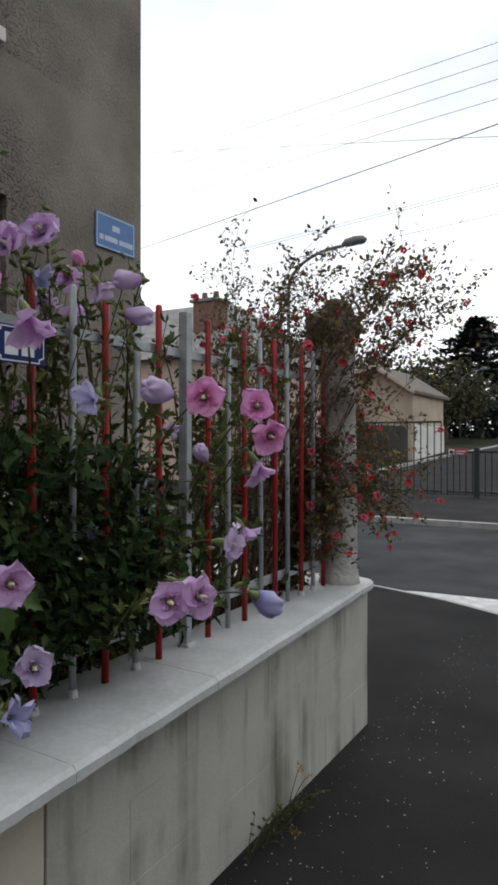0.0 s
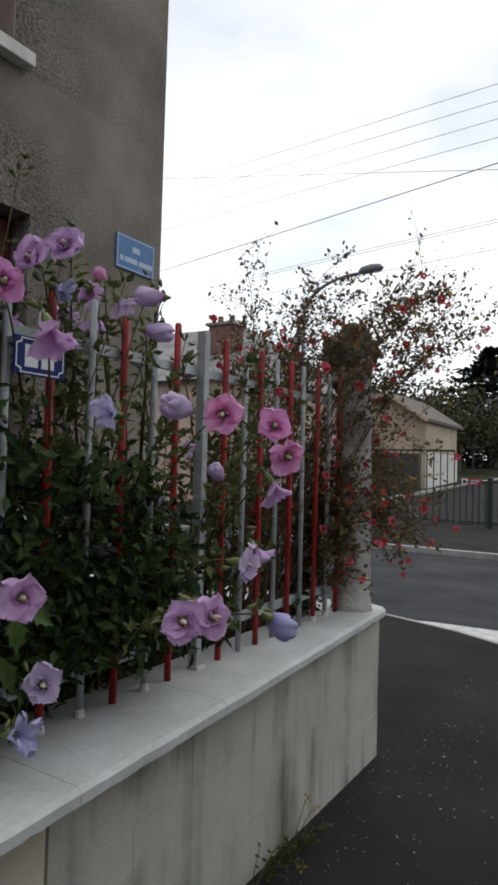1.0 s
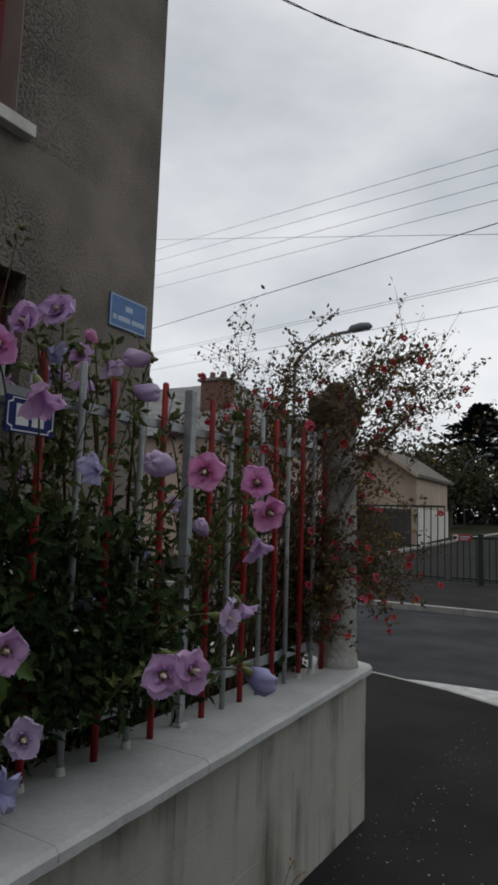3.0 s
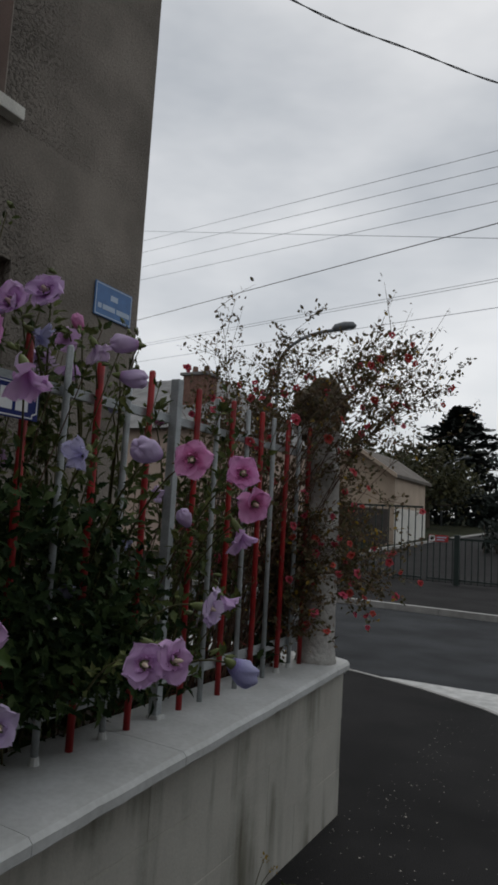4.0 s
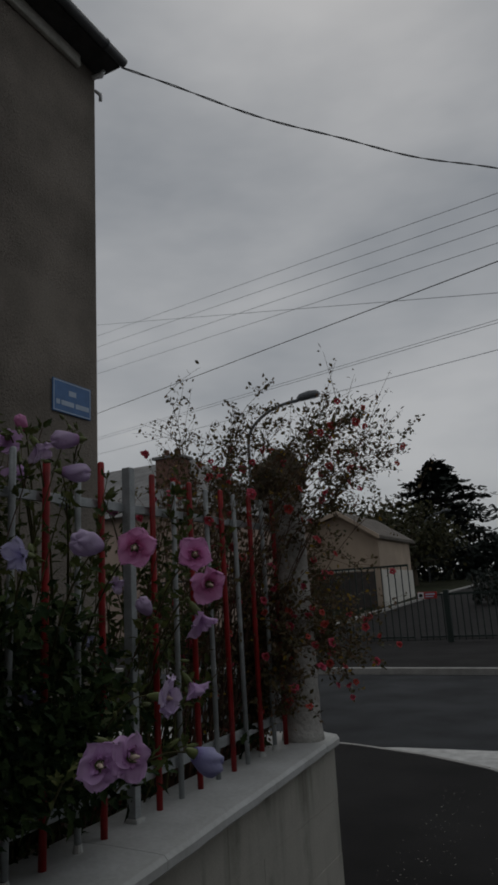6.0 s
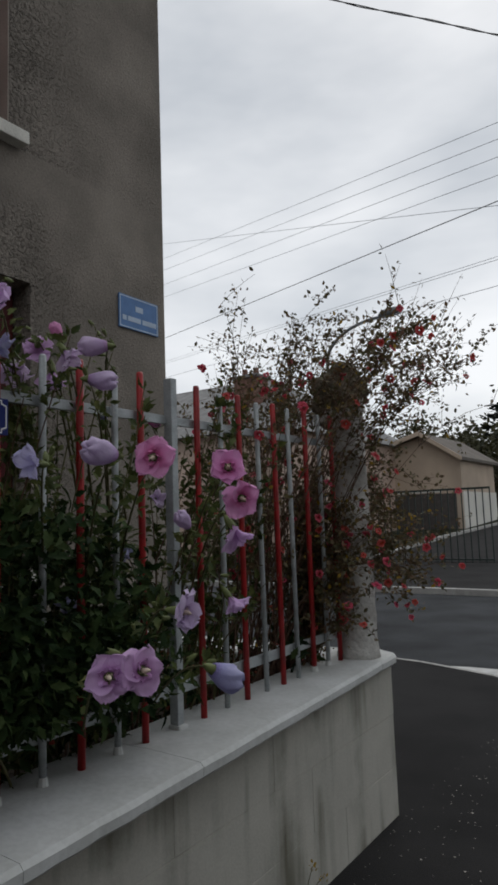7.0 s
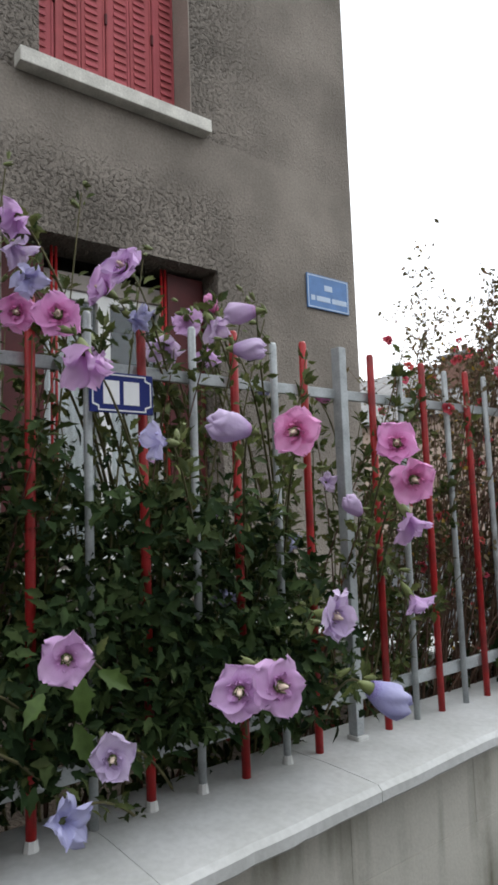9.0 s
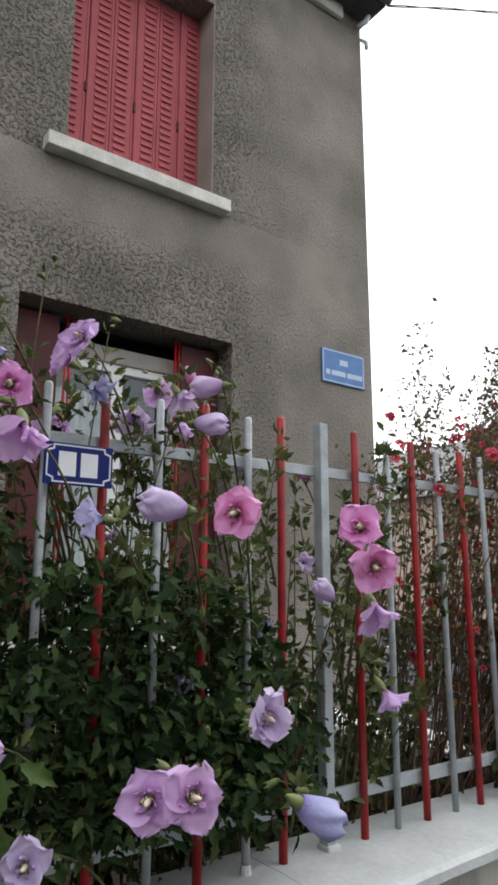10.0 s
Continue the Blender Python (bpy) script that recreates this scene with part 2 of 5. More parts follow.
SILL = material("sill_concrete", (0.66, 0.64, 0.58), rough=0.8, vary=0.22, scale=7, fine=70, bump=0.3)
WHITE_FRAME = material("window_frame_paint", (0.72, 0.72, 0.70), rough=0.4, vary=0.06, bump=0.0)
TAUPE = material("taupe_frame_paint", (0.33, 0.29, 0.26), rough=0.55, vary=0.1, bump=0.05)
CURTAIN = material("net_curtain", (0.75, 0.76, 0.76), rough=0.9, vary=0.12, scale=12, bump=0.1, translucent=0.3)
# dark tone for unlit interiors: their shade is put into the colour
INTERIOR_SHADE = material("interior_shade_tone", (0.09, 0.08, 0.075), rough=0.9, bump=0.0)
GLASS = glass("window_glass")
BLUE_ENAMEL = material("blue_enamel", (0.080, 0.19, 0.42), rough=0.45, vary=0.12, scale=12, bump=0.03)
NAVY_ENAMEL = material("navy_enamel", (0.005, 0.014, 0.14), rough=0.4, vary=0.1, bump=0.02, spec=0.2)
WHITE_ENAMEL = material("white_enamel", (0.78, 0.79, 0.80), rough=0.3, vary=0.06, bump=0.02)
FADED_WHITE = material("faded_white_enamel", (0.45, 0.55, 0.68), rough=0.4, vary=0.1, bump=0.02)
ROOF_TILE = material("roof_slate", (0.10, 0.095, 0.095), rough=0.8, vary=0.35, scale=6, fine=60, bump=0.3)
GREY_TILE = material("grey_roof", (0.24, 0.235, 0.23), rough=0.9, vary=0.3, scale=2, fine=30, bump=0.5)
GUTTER = material("gutter_zinc", (0.14, 0.145, 0.15), rough=0.5, metal=0.5, vary=0.2, bump=0.05)
PINK_RENDER = material("pink_render", (0.50, 0.38, 0.31), rough=0.95, vary=0.15, scale=1, fine=40, bump=0.2)
SHED_RENDER = material("ochre_render", (0.50, 0.40, 0.31), rough=0.95, vary=0.18, scale=0.8, fine=40, bump=0.2)
SHED_WHITE = material("white_render", (0.70, 0.68, 0.62), rough=0.95, vary=0.12, scale=1, fine=40, bump=0.2)
BRICK = material("chimney_brick", (0.20, 0.11, 0.085), rough=0.95, vary=0.3, scale=9, fine=40, bump=0.4)
ASPHALT = asphalt("footway_asphalt", (0.027, 0.026, 0.026))
ROAD = asphalt("road_asphalt", (0.055, 0.058, 0.062))
KERB = material("kerb_stone", (0.40, 0.39, 0.37), rough=0.9, vary=0.2, scale=6, fine=80, bump=0.3, each=0.08)
ROAD_WHITE = material("road_paint", (0.62, 0.62, 0.60), rough=0.8, vary=0.25, scale=10, fine=120, bump=0.2)
VERGE = material("rough_verge", (0.035, 0.038, 0.020), rough=1.0, vary=0.4, scale=1.5, fine=20, bump=0.6, depth=0.05, spec=0.1)
SOIL = material("soil", (0.055, 0.042, 0.030), rough=1.0, vary=0.4, scale=14, fine=60, bump=0.9, depth=0.03)
GATE_GREEN = material("gate_paint", (0.018, 0.030, 0.026), rough=0.5, vary=0.2, bump=0.05)
LAMP_STEEL = material("lamp_steel", (0.15, 0.16, 0.17), rough=0.55, metal=0.2, vary=0.15, bump=0.05)
CABLE = material("cable_sheath", (0.02, 0.02, 0.022), rough=0.7, bump=0.0)
GREY_CABLE = material("old_cable", (0.46, 0.48, 0.51), rough=0.7, bump=0.0)
SIGN_RED = material("sign_red", (0.42, 0.03, 0.03), rough=0.4, bump=0.0)
BARK = material("twig_bark", (0.13, 0.075, 0.05), rough=0.9, vary=0.35, scale=30, bump=0.3)
GREEN_STEM = material("green_stem", (0.13, 0.12, 0.05), rough=0.8, vary=0.3, scale=30, bump=0.1)
TREE_BARK = material("tree_bark", (0.10, 0.08, 0.06), rough=0.95, vary=0.3, bump=0.5)
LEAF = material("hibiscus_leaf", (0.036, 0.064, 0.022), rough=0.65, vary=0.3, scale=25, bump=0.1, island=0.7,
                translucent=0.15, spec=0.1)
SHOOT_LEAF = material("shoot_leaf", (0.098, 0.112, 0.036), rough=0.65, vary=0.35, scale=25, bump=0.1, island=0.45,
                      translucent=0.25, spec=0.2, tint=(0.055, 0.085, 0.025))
BROWN_TILE = material("brown_roof", (0.15, 0.13, 0.11), rough=0.9, vary=0.3, scale=2, fine=30, bump=0.5)
LEAF_BIG = material("broad_leaf", (0.085, 0.15, 0.03), rough=0.5, vary=0.25, scale=30, bump=0.15, island=0.25, translucent=0.3)
SMALL_LEAF = material("small_leaf", (0.120, 0.120, 0.052), rough=0.6, vary=0.3, scale=25, bump=0.0, island=0.5,
                      translucent=0.3, tint=(0.15, 0.085, 0.045))
DRY_LEAF = material("dry_leaf", (0.24, 0.06, 0.03), rough=0.8, vary=0.4, island=0.4, bump=0.0, translucent=0.2)
YELLOW_LEAF = material("yellow_leaf", (0.42, 0.27, 0.03), rough=0.6, vary=0.3, bump=0.0, translucent=0.3)
CEDAR = material("cedar_needle", (0.016, 0.024, 0.018), rough=0.8, vary=0.4, scale=1, bump=0.0, island=0.4)
TREE_LEAF = material("tree_leaf", (0.062, 0.062, 0.024), rough=0.7, vary=0.35, scale=1, bump=0.0, island=0.45, translucent=0.2)
MAUVE = petal("mauve_petal", (0.70, 0.48, 0.76), (0.60, 0.31, 0.62), (0.34, 0.05, 0.22))
PINK = petal("pink_petal", (0.80, 0.39, 0.69), (0.76, 0.22, 0.52), (0.55, 0.05, 0.20))
LILAC = petal("lilac_petal", (0.71, 0.58, 0.79), (0.58, 0.41, 0.68), (0.46, 0.20, 0.46))
BLUISH = petal("bluish_petal", (0.52, 0.51, 0.74), (0.40, 0.38, 0.66), (0.20, 0.12, 0.42))
REDPINK = petal("coral_petal", (0.74, 0.20, 0.24), (0.68, 0.12, 0.15), (0.42, 0.02, 0.03))
STAMEN = material("stamen", (0.86, 0.70, 0.56), rough=0.7, bump=0.0)
CALYX = material("calyx_green", (0.15, 0.18, 0.06), rough=0.6, vary=0.2, bump=0.0)
SCRAP = material("pale_scraps", (0.38, 0.36, 0.32), rough=0.9, vary=0.2, island=0.4, bump=0.0)

# ---- building helpers ----
ORIGIN = {}


def thing(name, loc, label="", category="", group="", kind=""):
    ob = new(name)
    ob.location = loc
    ob.empty_display_size = 0.1
    ORIGIN[ob] = Vector(loc)
    return tagged(ob, label, category, group, kind)


def finish(name, mesh, mat, smooth=False):
    if mat and not mesh.materials:
        mesh.materials.append(mat)
    if smooth:
        mesh.polygons.foreach_set("use_smooth", [True] * len(mesh.polygons))
    return new(name, mesh)


def part(name, bm, mat, parent=None, label="", smooth=False):
    """Links a bmesh, built in world places, as one mesh object under a thing or part."""
    mesh = bpy.data.meshes.new(name)
    base = ORIGIN.get(parent, Vector())
    bm.transform(Matrix.Translation(-base))
    bmesh.ops.recalc_face_normals(bm, faces=bm.faces)
    bm.to_mesh(mesh)
    bm.free()
    ob = finish(name, mesh, mat, smooth)
    if parent:
        ob.parent = parent
    ORIGIN[ob] = base
    return tagged(ob, label)


def whole(name, bm, mat, label, category, group="", kind="", smooth=False):
    return tagged(part(name, bm, mat, None, label, smooth), label, category, group, kind)


def box(bm, x0, x1, y0, y1, z0, z1, bevel=0.0, m=None):
    r = bmesh.ops.create_cube(bm, size=1)
    vs = r["verts"]
    bmesh.ops.scale(bm, vec=(x1 - x0, y1 - y0, z1 - z0), verts=vs)
    bmesh.ops.translate(bm, vec=((x0 + x1) / 2, (y0 + y1) / 2, (z0 + z1) / 2), verts=vs)
    if bevel:
        es = list({e for v in vs for e in v.link_edges})
        g = bmesh.ops.bevel(bm, geom=es, offset=bevel, segments=2, affect="EDGES", profile=0.6)
        vs = list({v for f in g["faces"] for v in f.verts} | {v for v in vs if v.is_valid})
    if m is not None:
        bmesh.ops.transform(bm, matrix=m, verts=[v for v in vs if v.is_valid])
    return bm


def boxed(*a, **k):
    return box(bmesh.new(), *a, **k)


def tube_into(bm, pts, radii, sides=6, caps=True):
    rings = []
    pts = [Vector(p) for p in pts]
    for i, p in enumerate(pts):
        d = (pts[min(i + 1, len(pts) - 1)] - pts[max(i - 1, 0)]).normalized()
        a = d.cross(Vector((0.31, 0.87, 0.12)))
        a = (a if a.length > 1e-3 else d.cross(Vector((1, 0, 0)))).normalized()
        b = d.cross(a)
        r = radii if isinstance(radii, float) else radii[i]
        rings.append([bm.verts.new(p + (a * math.cos(t) + b * math.sin(t)) * r)
                      for t in (2 * math.pi * k / sides for k in range(sides))])
    for q, s in zip(rings, rings[1:]):
        for k in range(sides):
            bm.faces.new((q[k], q[(k + 1) % sides], s[(k + 1) % sides], s[k]))
    if caps:
        bm.faces.new(rings[0])
        bm.faces.new(rings[-1])
    return bm


def tube(pts, radii, sides=8):
    return tube_into(bmesh.new(), pts, radii, sides)


class Twigs:
    """Many thin tapered twigs gathered in one mesh."""
    def __init__(self):
        self.v, self.f = [], []

    def add(self, pts, r0, r1, sides=4):
        base = len(self.v)
        n = len(pts)
        for i, p in enumerate(pts):
            d = pts[min(i + 1, n - 1)] - pts[max(i - 1, 0)]
            d = d / (np.linalg.norm(d) + 1e-9)
            a = np.cross(d, (0.31, 0.87, 0.12))
            a /= np.linalg.norm(a) + 1e-9
            b = np.cross(d, a)
            r = r0 + (r1 - r0) * i / (n - 1)
            for k in range(sides):
                t = 2 * math.pi * k / sides
                self.v.append(p + (a * math.cos(t) + b * math.sin(t)) * r)
        for i in range(n - 1):
            for k in range(sides):
                q, s = base + i * sides, base + (i + 1) * sides
                self.f.append((q + k, q + (k + 1) % sides, s + (k + 1) % sides, s + k))

    def link(self, name, mat, parent, label="", kind="stuff"):
        mesh = bpy.data.meshes.new(name)
        base = np.array(ORIGIN.get(parent, Vector()))
        mesh.from_pydata([tuple(p - base) for p in self.v], [], self.f)
        ob = finish(name, mesh, mat, True)
        ob.parent = parent
        return tagged(ob, label, kind=kind)


class Leaves:
    """Many leaves of one outline, each with its own place, direction and size, in one mesh."""
    def __init__(self, outline, faces):
        self.o, self.fc, self.v, self.f, self.n = np.array(outline, float), faces, [], [], 0

    def add(self, p, along, up, size):
        along = along / (np.linalg.norm(along) + 1e-9)
        side = np.cross(up, along)
        side /= np.linalg.norm(side) + 1e-9
        nor = np.cross(along, side)
        self.v.append(p + size * (self.o[:, :1] * side + self.o[:, 1:2] * along + self.o[:, 2:3] * nor))
        self.f += [tuple(self.n + i for i in q) for q in self.fc]
        self.n += len(self.o)

    def link(self, name, mat, parent, label="", kind="stuff"):
        mesh = bpy.data.meshes.new(name)
        base = np.array(ORIGIN.get(parent, Vector()))
        mesh.from_pydata((np.vstack(self.v) - base).tolist(), [], self.f)
        ob = finish(name, mesh, mat, True)
        ob.parent = parent
        return tagged(ob, label, kind=kind)


LOBED = ([(0, 0, 0), (0.10, 0.10, 0.02), (0.16, 0.30, 0.05), (0.29, 0.44, 0.07), (0.19, 0.47, 0.06), (0.17, 0.56, 0.05), (0.18, 0.70, 0.02),
          (0.09, 0.76, -0.03), (0, 1.0, -0.14), (-0.09, 0.76, -0.03), (-0.18, 0.70, 0.02), (-0.17, 0.56, 0.05), (-0.19, 0.47, 0.06),
          (-0.29, 0.44, 0.07), (-0.16, 0.30, 0.05), (-0.10, 0.10, 0.02), (0, 0.45, -0.02)],
         [(0, 1, 16), (1, 2, 16), (2, 3, 4), (2, 4, 16), (4, 5, 16), (5, 6, 7), (5, 7, 16), (7, 8, 16), (8, 9, 16), (9, 10, 11), (9, 11, 16),
          (11, 12, 16), (12, 13, 14), (12, 14, 16), (14, 15, 16), (15, 0, 16)])
OVAL = ([(0, 0, 0), (0.24, 0.3, 0.05), (0.26, 0.62, 0.04), (0, 1, -0.06), (-0.26, 0.62, 0.04), (-0.24, 0.3, 0.05)],
        [(0, 1, 2), (0, 2, 3), (0, 3, 4), (0, 4, 5)])
NEEDLES = ([(0, 0, 0), (0.35, 0.35, 0.08), (0.10, 1.0, 0.0), (-0.30, 0.55, -0.08), (0.5, 0.9, 0.1), (-0.45, 0.15, 0.05)],
           [(0, 1, 2), (0, 2, 3), (1, 4, 2), (0, 3, 5)])
rnd = np.random.RandomState(7)


def rand_dir(zbias=0.0):
    d = rnd.normal(size=3)
    d[2] += zbias
    return d / np.linalg.norm(d)


def curve(p0, p1, p2, n=7):
    p0, p1, p2 = (np.array(p, float) for p in (p0, p1, p2))
    return [((1 - t) ** 2) * p0 + 2 * t * (1 - t) * p1 + t * t * p2 for t in np.linspace(0, 1, n)]


# ---- ground: road sheet, footways, kerbs, markings ----
ROAD_Z = -0.07


def rise(y):
    """The drive beyond the gate climbs a little."""
    return ROAD_Z + 0.055 * max(0.0, min(y, 60) - 17.5)


bm = bmesh.new()
xs = [-400, -120, -60, -30, -20, -12, -6, 0, 6, 15, 40, 120, 400]
ys = [-200, -40, -10, 0, 6, 11, 17.5, 22, 28, 36, 46, 60, 90, 150, 600]
grid = [[bm.verts.new((x, y, rise(y))) for x in xs] for y in ys]
for j in range(len(ys) - 1):
    for i in range(len(xs) - 1):
        bm.faces.new((grid[j][i], grid[j][i + 1], grid[j + 1][i + 1], grid[j + 1][i]))
whole("ground", bm, ROAD, "worn grey asphalt road surface reaching the distance", "road", kind="structure")

def climbing(name, x0, x1, y0, y1, lift, mat, label, cat):
    bm = bmesh.new()
    yy = [y for y in [y0, 22, 28, 36, 46, 60, y1] if y0 <= y <= y1]
    rows_ = [[bm.verts.new((x, y, rise(y) + lift)) for x in (x0(y), x1(y))] for y in yy]
    for p, q in zip(rows_, rows_[1:]):
        bm.faces.new((p[0], p[1], q[1], q[0]))
    whole(name, bm, mat, label, cat, kind="structure")


climbing("verge", lambda y: -60, lambda y: 60, 17.62, 140, 0.09, VERGE, "dark rough verge beyond the gate", "ground")
climbing("drive", lambda y: -8.0 + 0.05 * (y - 17.6), lambda y: 2.0 - 0.12 * (y - 17.6), 17.62, 60, 0.10, ASPHALT, "dark asphalt drive climbing beyond the gate", "drive")

# near footway: its rounded street corner
edge = [Vector((1.05, -12 + 1.6 * k, 0)) for k in range(9)]
edge += [Vector(p) for p in ((1.03, 2.2, 0), (0.9, 3.2, 0), (0.55, 4.1, 0), (0.05, 4.75, 0), (-0.52, 5.26, 0), (-0.95, 5.62, 0),
                             (-1.5, 5.93, 0), (-2.2, 6.18, 0), (-3.2, 6.3, 0), (-6, 6.34, 0), (-10, 6.36, 0), (-16, 6.4, 0))]
bm = bmesh.new()
top = [bm.verts.new(p) for p in edge] + [bm.verts.new((-16, -12, 0))]
bm.faces.new(top)
bmesh.ops.extrude_face_region(bm, geom=bm.faces[:])
bmesh.ops.translate(bm, vec=(0, 0, -0.15), verts=bm.verts[-len(top):])
footway = whole("pavement", bm, ASPHALT, "dark patched asphalt footway strewn with pale scraps", "pavement", kind="structure")


def kerb_run(pts, name, z, width=0.12, label="worn grey concrete kerb along the road"):
    run = thing(name, (0, 0, 0), label, "kerb", kind="structure")
    for a, b in zip(pts, pts[1:]):
        d = b - a
        n = Vector((d.y, -d.x, 0)).normalized()
        steps = max(1, round(d.length / 1.0))
        for k in range(steps):
            p, q = a + d * (k / steps) + d.normalized() * 0.004, a + d * ((k + 1) / steps) - d.normalized() * 0.004
            bm = bmesh.new()
            low = [bm.verts.new(v + Vector((0, 0, -0.12))) for v in (p, q, q + n * width, p + n * width)]
            up = [bm.verts.new(v + Vector((0, 0, z))) for v in (p, q, q + n * (width - 0.015), p + n * (width - 0.015))]
            bm.faces.new(up)
            for i in range(4):
                bm.faces.new((low[i], low[(i + 1) % 4], up[(i + 1) % 4], up[i]))
            part("kerb_stone", bm, KERB, run)


kerb_run(edge[6:], "kerb_near", 0.006, 0.06)
kerb_run([Vector((-30, 12.2, 0)), Vector((-3.6, 11.66, 0)), Vector((2, 11.35, 0)), Vector((12, 11.0, 0))][::-1], "kerb_far", 0.03, 0.16,
         "pale concrete kerb across the street")

bm = bmesh.new()
f = [bm.verts.new(p) for p in ((-30, 12.25, 0.02), (-3.6, 11.7, 0.02), (2, 11.4, 0.02), (12, 11.05, 0.02), (12, 17.6, 0.02), (-30, 17.6, 0.02))]
bm.faces.new(f)
bmesh.ops.extrude_face_region(bm, geom=bm.faces[:])
bmesh.ops.translate(bm, vec=(0, 0, -0.2), verts=bm.verts[-6:])
whole("pavement_far", bm, ASPHALT, "dark asphalt apron before a gate", "pavement", kind="structure")


def marking(pts, label, z=ROAD_Z + 0.004):
    bm = bmesh.new()
    bm.faces.new([bm.verts.new((x, y, z)) for x, y in pts])
    bmesh.ops.subdivide_edges(bm, edges=bm.edges[:], cuts=2)
    for v in bm.verts:
        v.co.x += random.uniform(-0.01, 0.01)
    return whole("road_marking", bm, ROAD_WHITE, label, "road marking", kind="structure")


marking([(-2.35, 6.36), (-1.3, 5.93), (-0.85, 5.68), (-0.45, 5.5), (1.6, 5.3), (1.6, 6.56), (-1.2, 6.50), (-1.83, 6.48)], "worn white painted stop line wedge")
marking([(-0.53, 3.93), (-0.40, 4.02), (-0.28, 3.95), (-0.30, 3.42), (-0.39, 3.45)], "chipped white paint patch on the footway", 0.004)

# plain houses added out of view, blocking sky light behind and beside the camera
for x0, x1, y0, y1, h in ((8.5, 17, -32, -12, 8.0), (8.5, 17, -11.8, 4.5, 7.4), (-11, 8.4, -34, -26, 8.5)):
    t = thing("sky_blocker", ((x0 + x1) / 2, (y0 + y1) / 2, 0), "unseen plain house added to hold back sky light", "house", "houses along the street")
    part("wall", boxed(x0, x1, y0, y1, -0.1, h), SMOOTH_RENDER, t)
    bm = bmesh.new()
    q = [bm.verts.new(p) for p in ((x0 - .4, y0 - .4, h), (x1 + .4, y0 - .4, h), (x1 + .4, y1 + .4, h), (x0 - .4, y1 + .4, h))]
    top_ = bm.verts.new(((x0 + x1) / 2, (y0 + y1) / 2, h + 3.2))
    bm.faces.new(q)
    for i in range(4):
        bm.faces.new((q[i], q[(i + 1) % 4], top_))
    part("roof", bm, ROOF_TILE, t)

# pale scraps on the footway
scraps = Leaves([(0, 0, 0), (0.5, 0.3, 0.15), (0.3, 1, 0.05), (-0.4, 0.7, 0.2)], [(0, 1, 2), (0, 2, 3)])
for k in range(480):
    x = -1.15 + abs(rnd.normal(0, 0.38))
    y = rnd.uniform(0.8, 5.2)
    if x < 0.6:
        scraps.add(np.array((x, y, 0.004)), np.append(rnd.normal(size=2), 0), np.array((0, 0, 1.0)), rnd.uniform(0.0025, 0.008) * (1.7 if rnd.rand() < 0.12 else 1))
litter = scraps.link("petal_litter", SCRAP, None, "pale dry petals and grit scattered over asphalt")
tagged(litter, category="litter")

# ---- low street wall with coping ----
WX, WY0, WY1 = -1.175, -1.6, 3.19


def wall_face(y):
    return -1.165 - 0.002 * (y - 1.5)


street_wall = thing("wall_street", (-1.3, 1.0, 0), "low painted concrete block wall, grey and streaked", "wall", kind="structure")
bm = boxed(-1.37, WX - 0.008, WY0, WY1 - 0.01, -0.1, 0.65)
part("core", bm, WALL_PAINT, street_wall)
courses = ((-0.05, 0.207), (0.2078, 0.4265), (0.4273, 0.652))
for c, (z0, z1) in enumerate(courses):
    y = WY1 - (0.25 if c % 2 else 0.5)
    lo_hi = [(y, WY1)]
    while y > 1.16:
        lo_hi.append((max(1.155, y - 0.5), y))
        y -= 0.5
    for y0, y1 in lo_hi:
        if y1 - y0 < 0.005:
            continue
        o = random.uniform(-0.0012, 0.0012)
        part("block", boxed(-1.30, wall_face((y0 + y1) / 2) + o, y0 + 0.0004, y1 - 0.0004, z0, z1, 0.0022 if y1 < WY1 else 0.004), WALL_PAINT, street_wall)
box_door = thing("utility_cabinet", (-1.25, 0.5, 0), "cream painted utility cabinet door set flush in the wall", "utility cabinet")
part("door", boxed(-1.25, -1.163, 0.20, 1.146, 0.03, 0.645, 0.004), CREAM, box_door)
part("door", boxed(-1.25, -1.163, -0.76, 0.194, 0.03, 0.645, 0.004), CREAM, box_door)
part("frame", boxed(-1.30, -1.172, -0.80, 1.152, -0.02, 0.65), CREAM, box_door)

coping = thing("coping", (-1.2, 1.0, 0.68), "whitish painted concrete coping slabs, chipped along the edge", "coping", kind="structure")


def cap_edge(y):
    return -1.005 - 0.0565 * (y - 1.0)


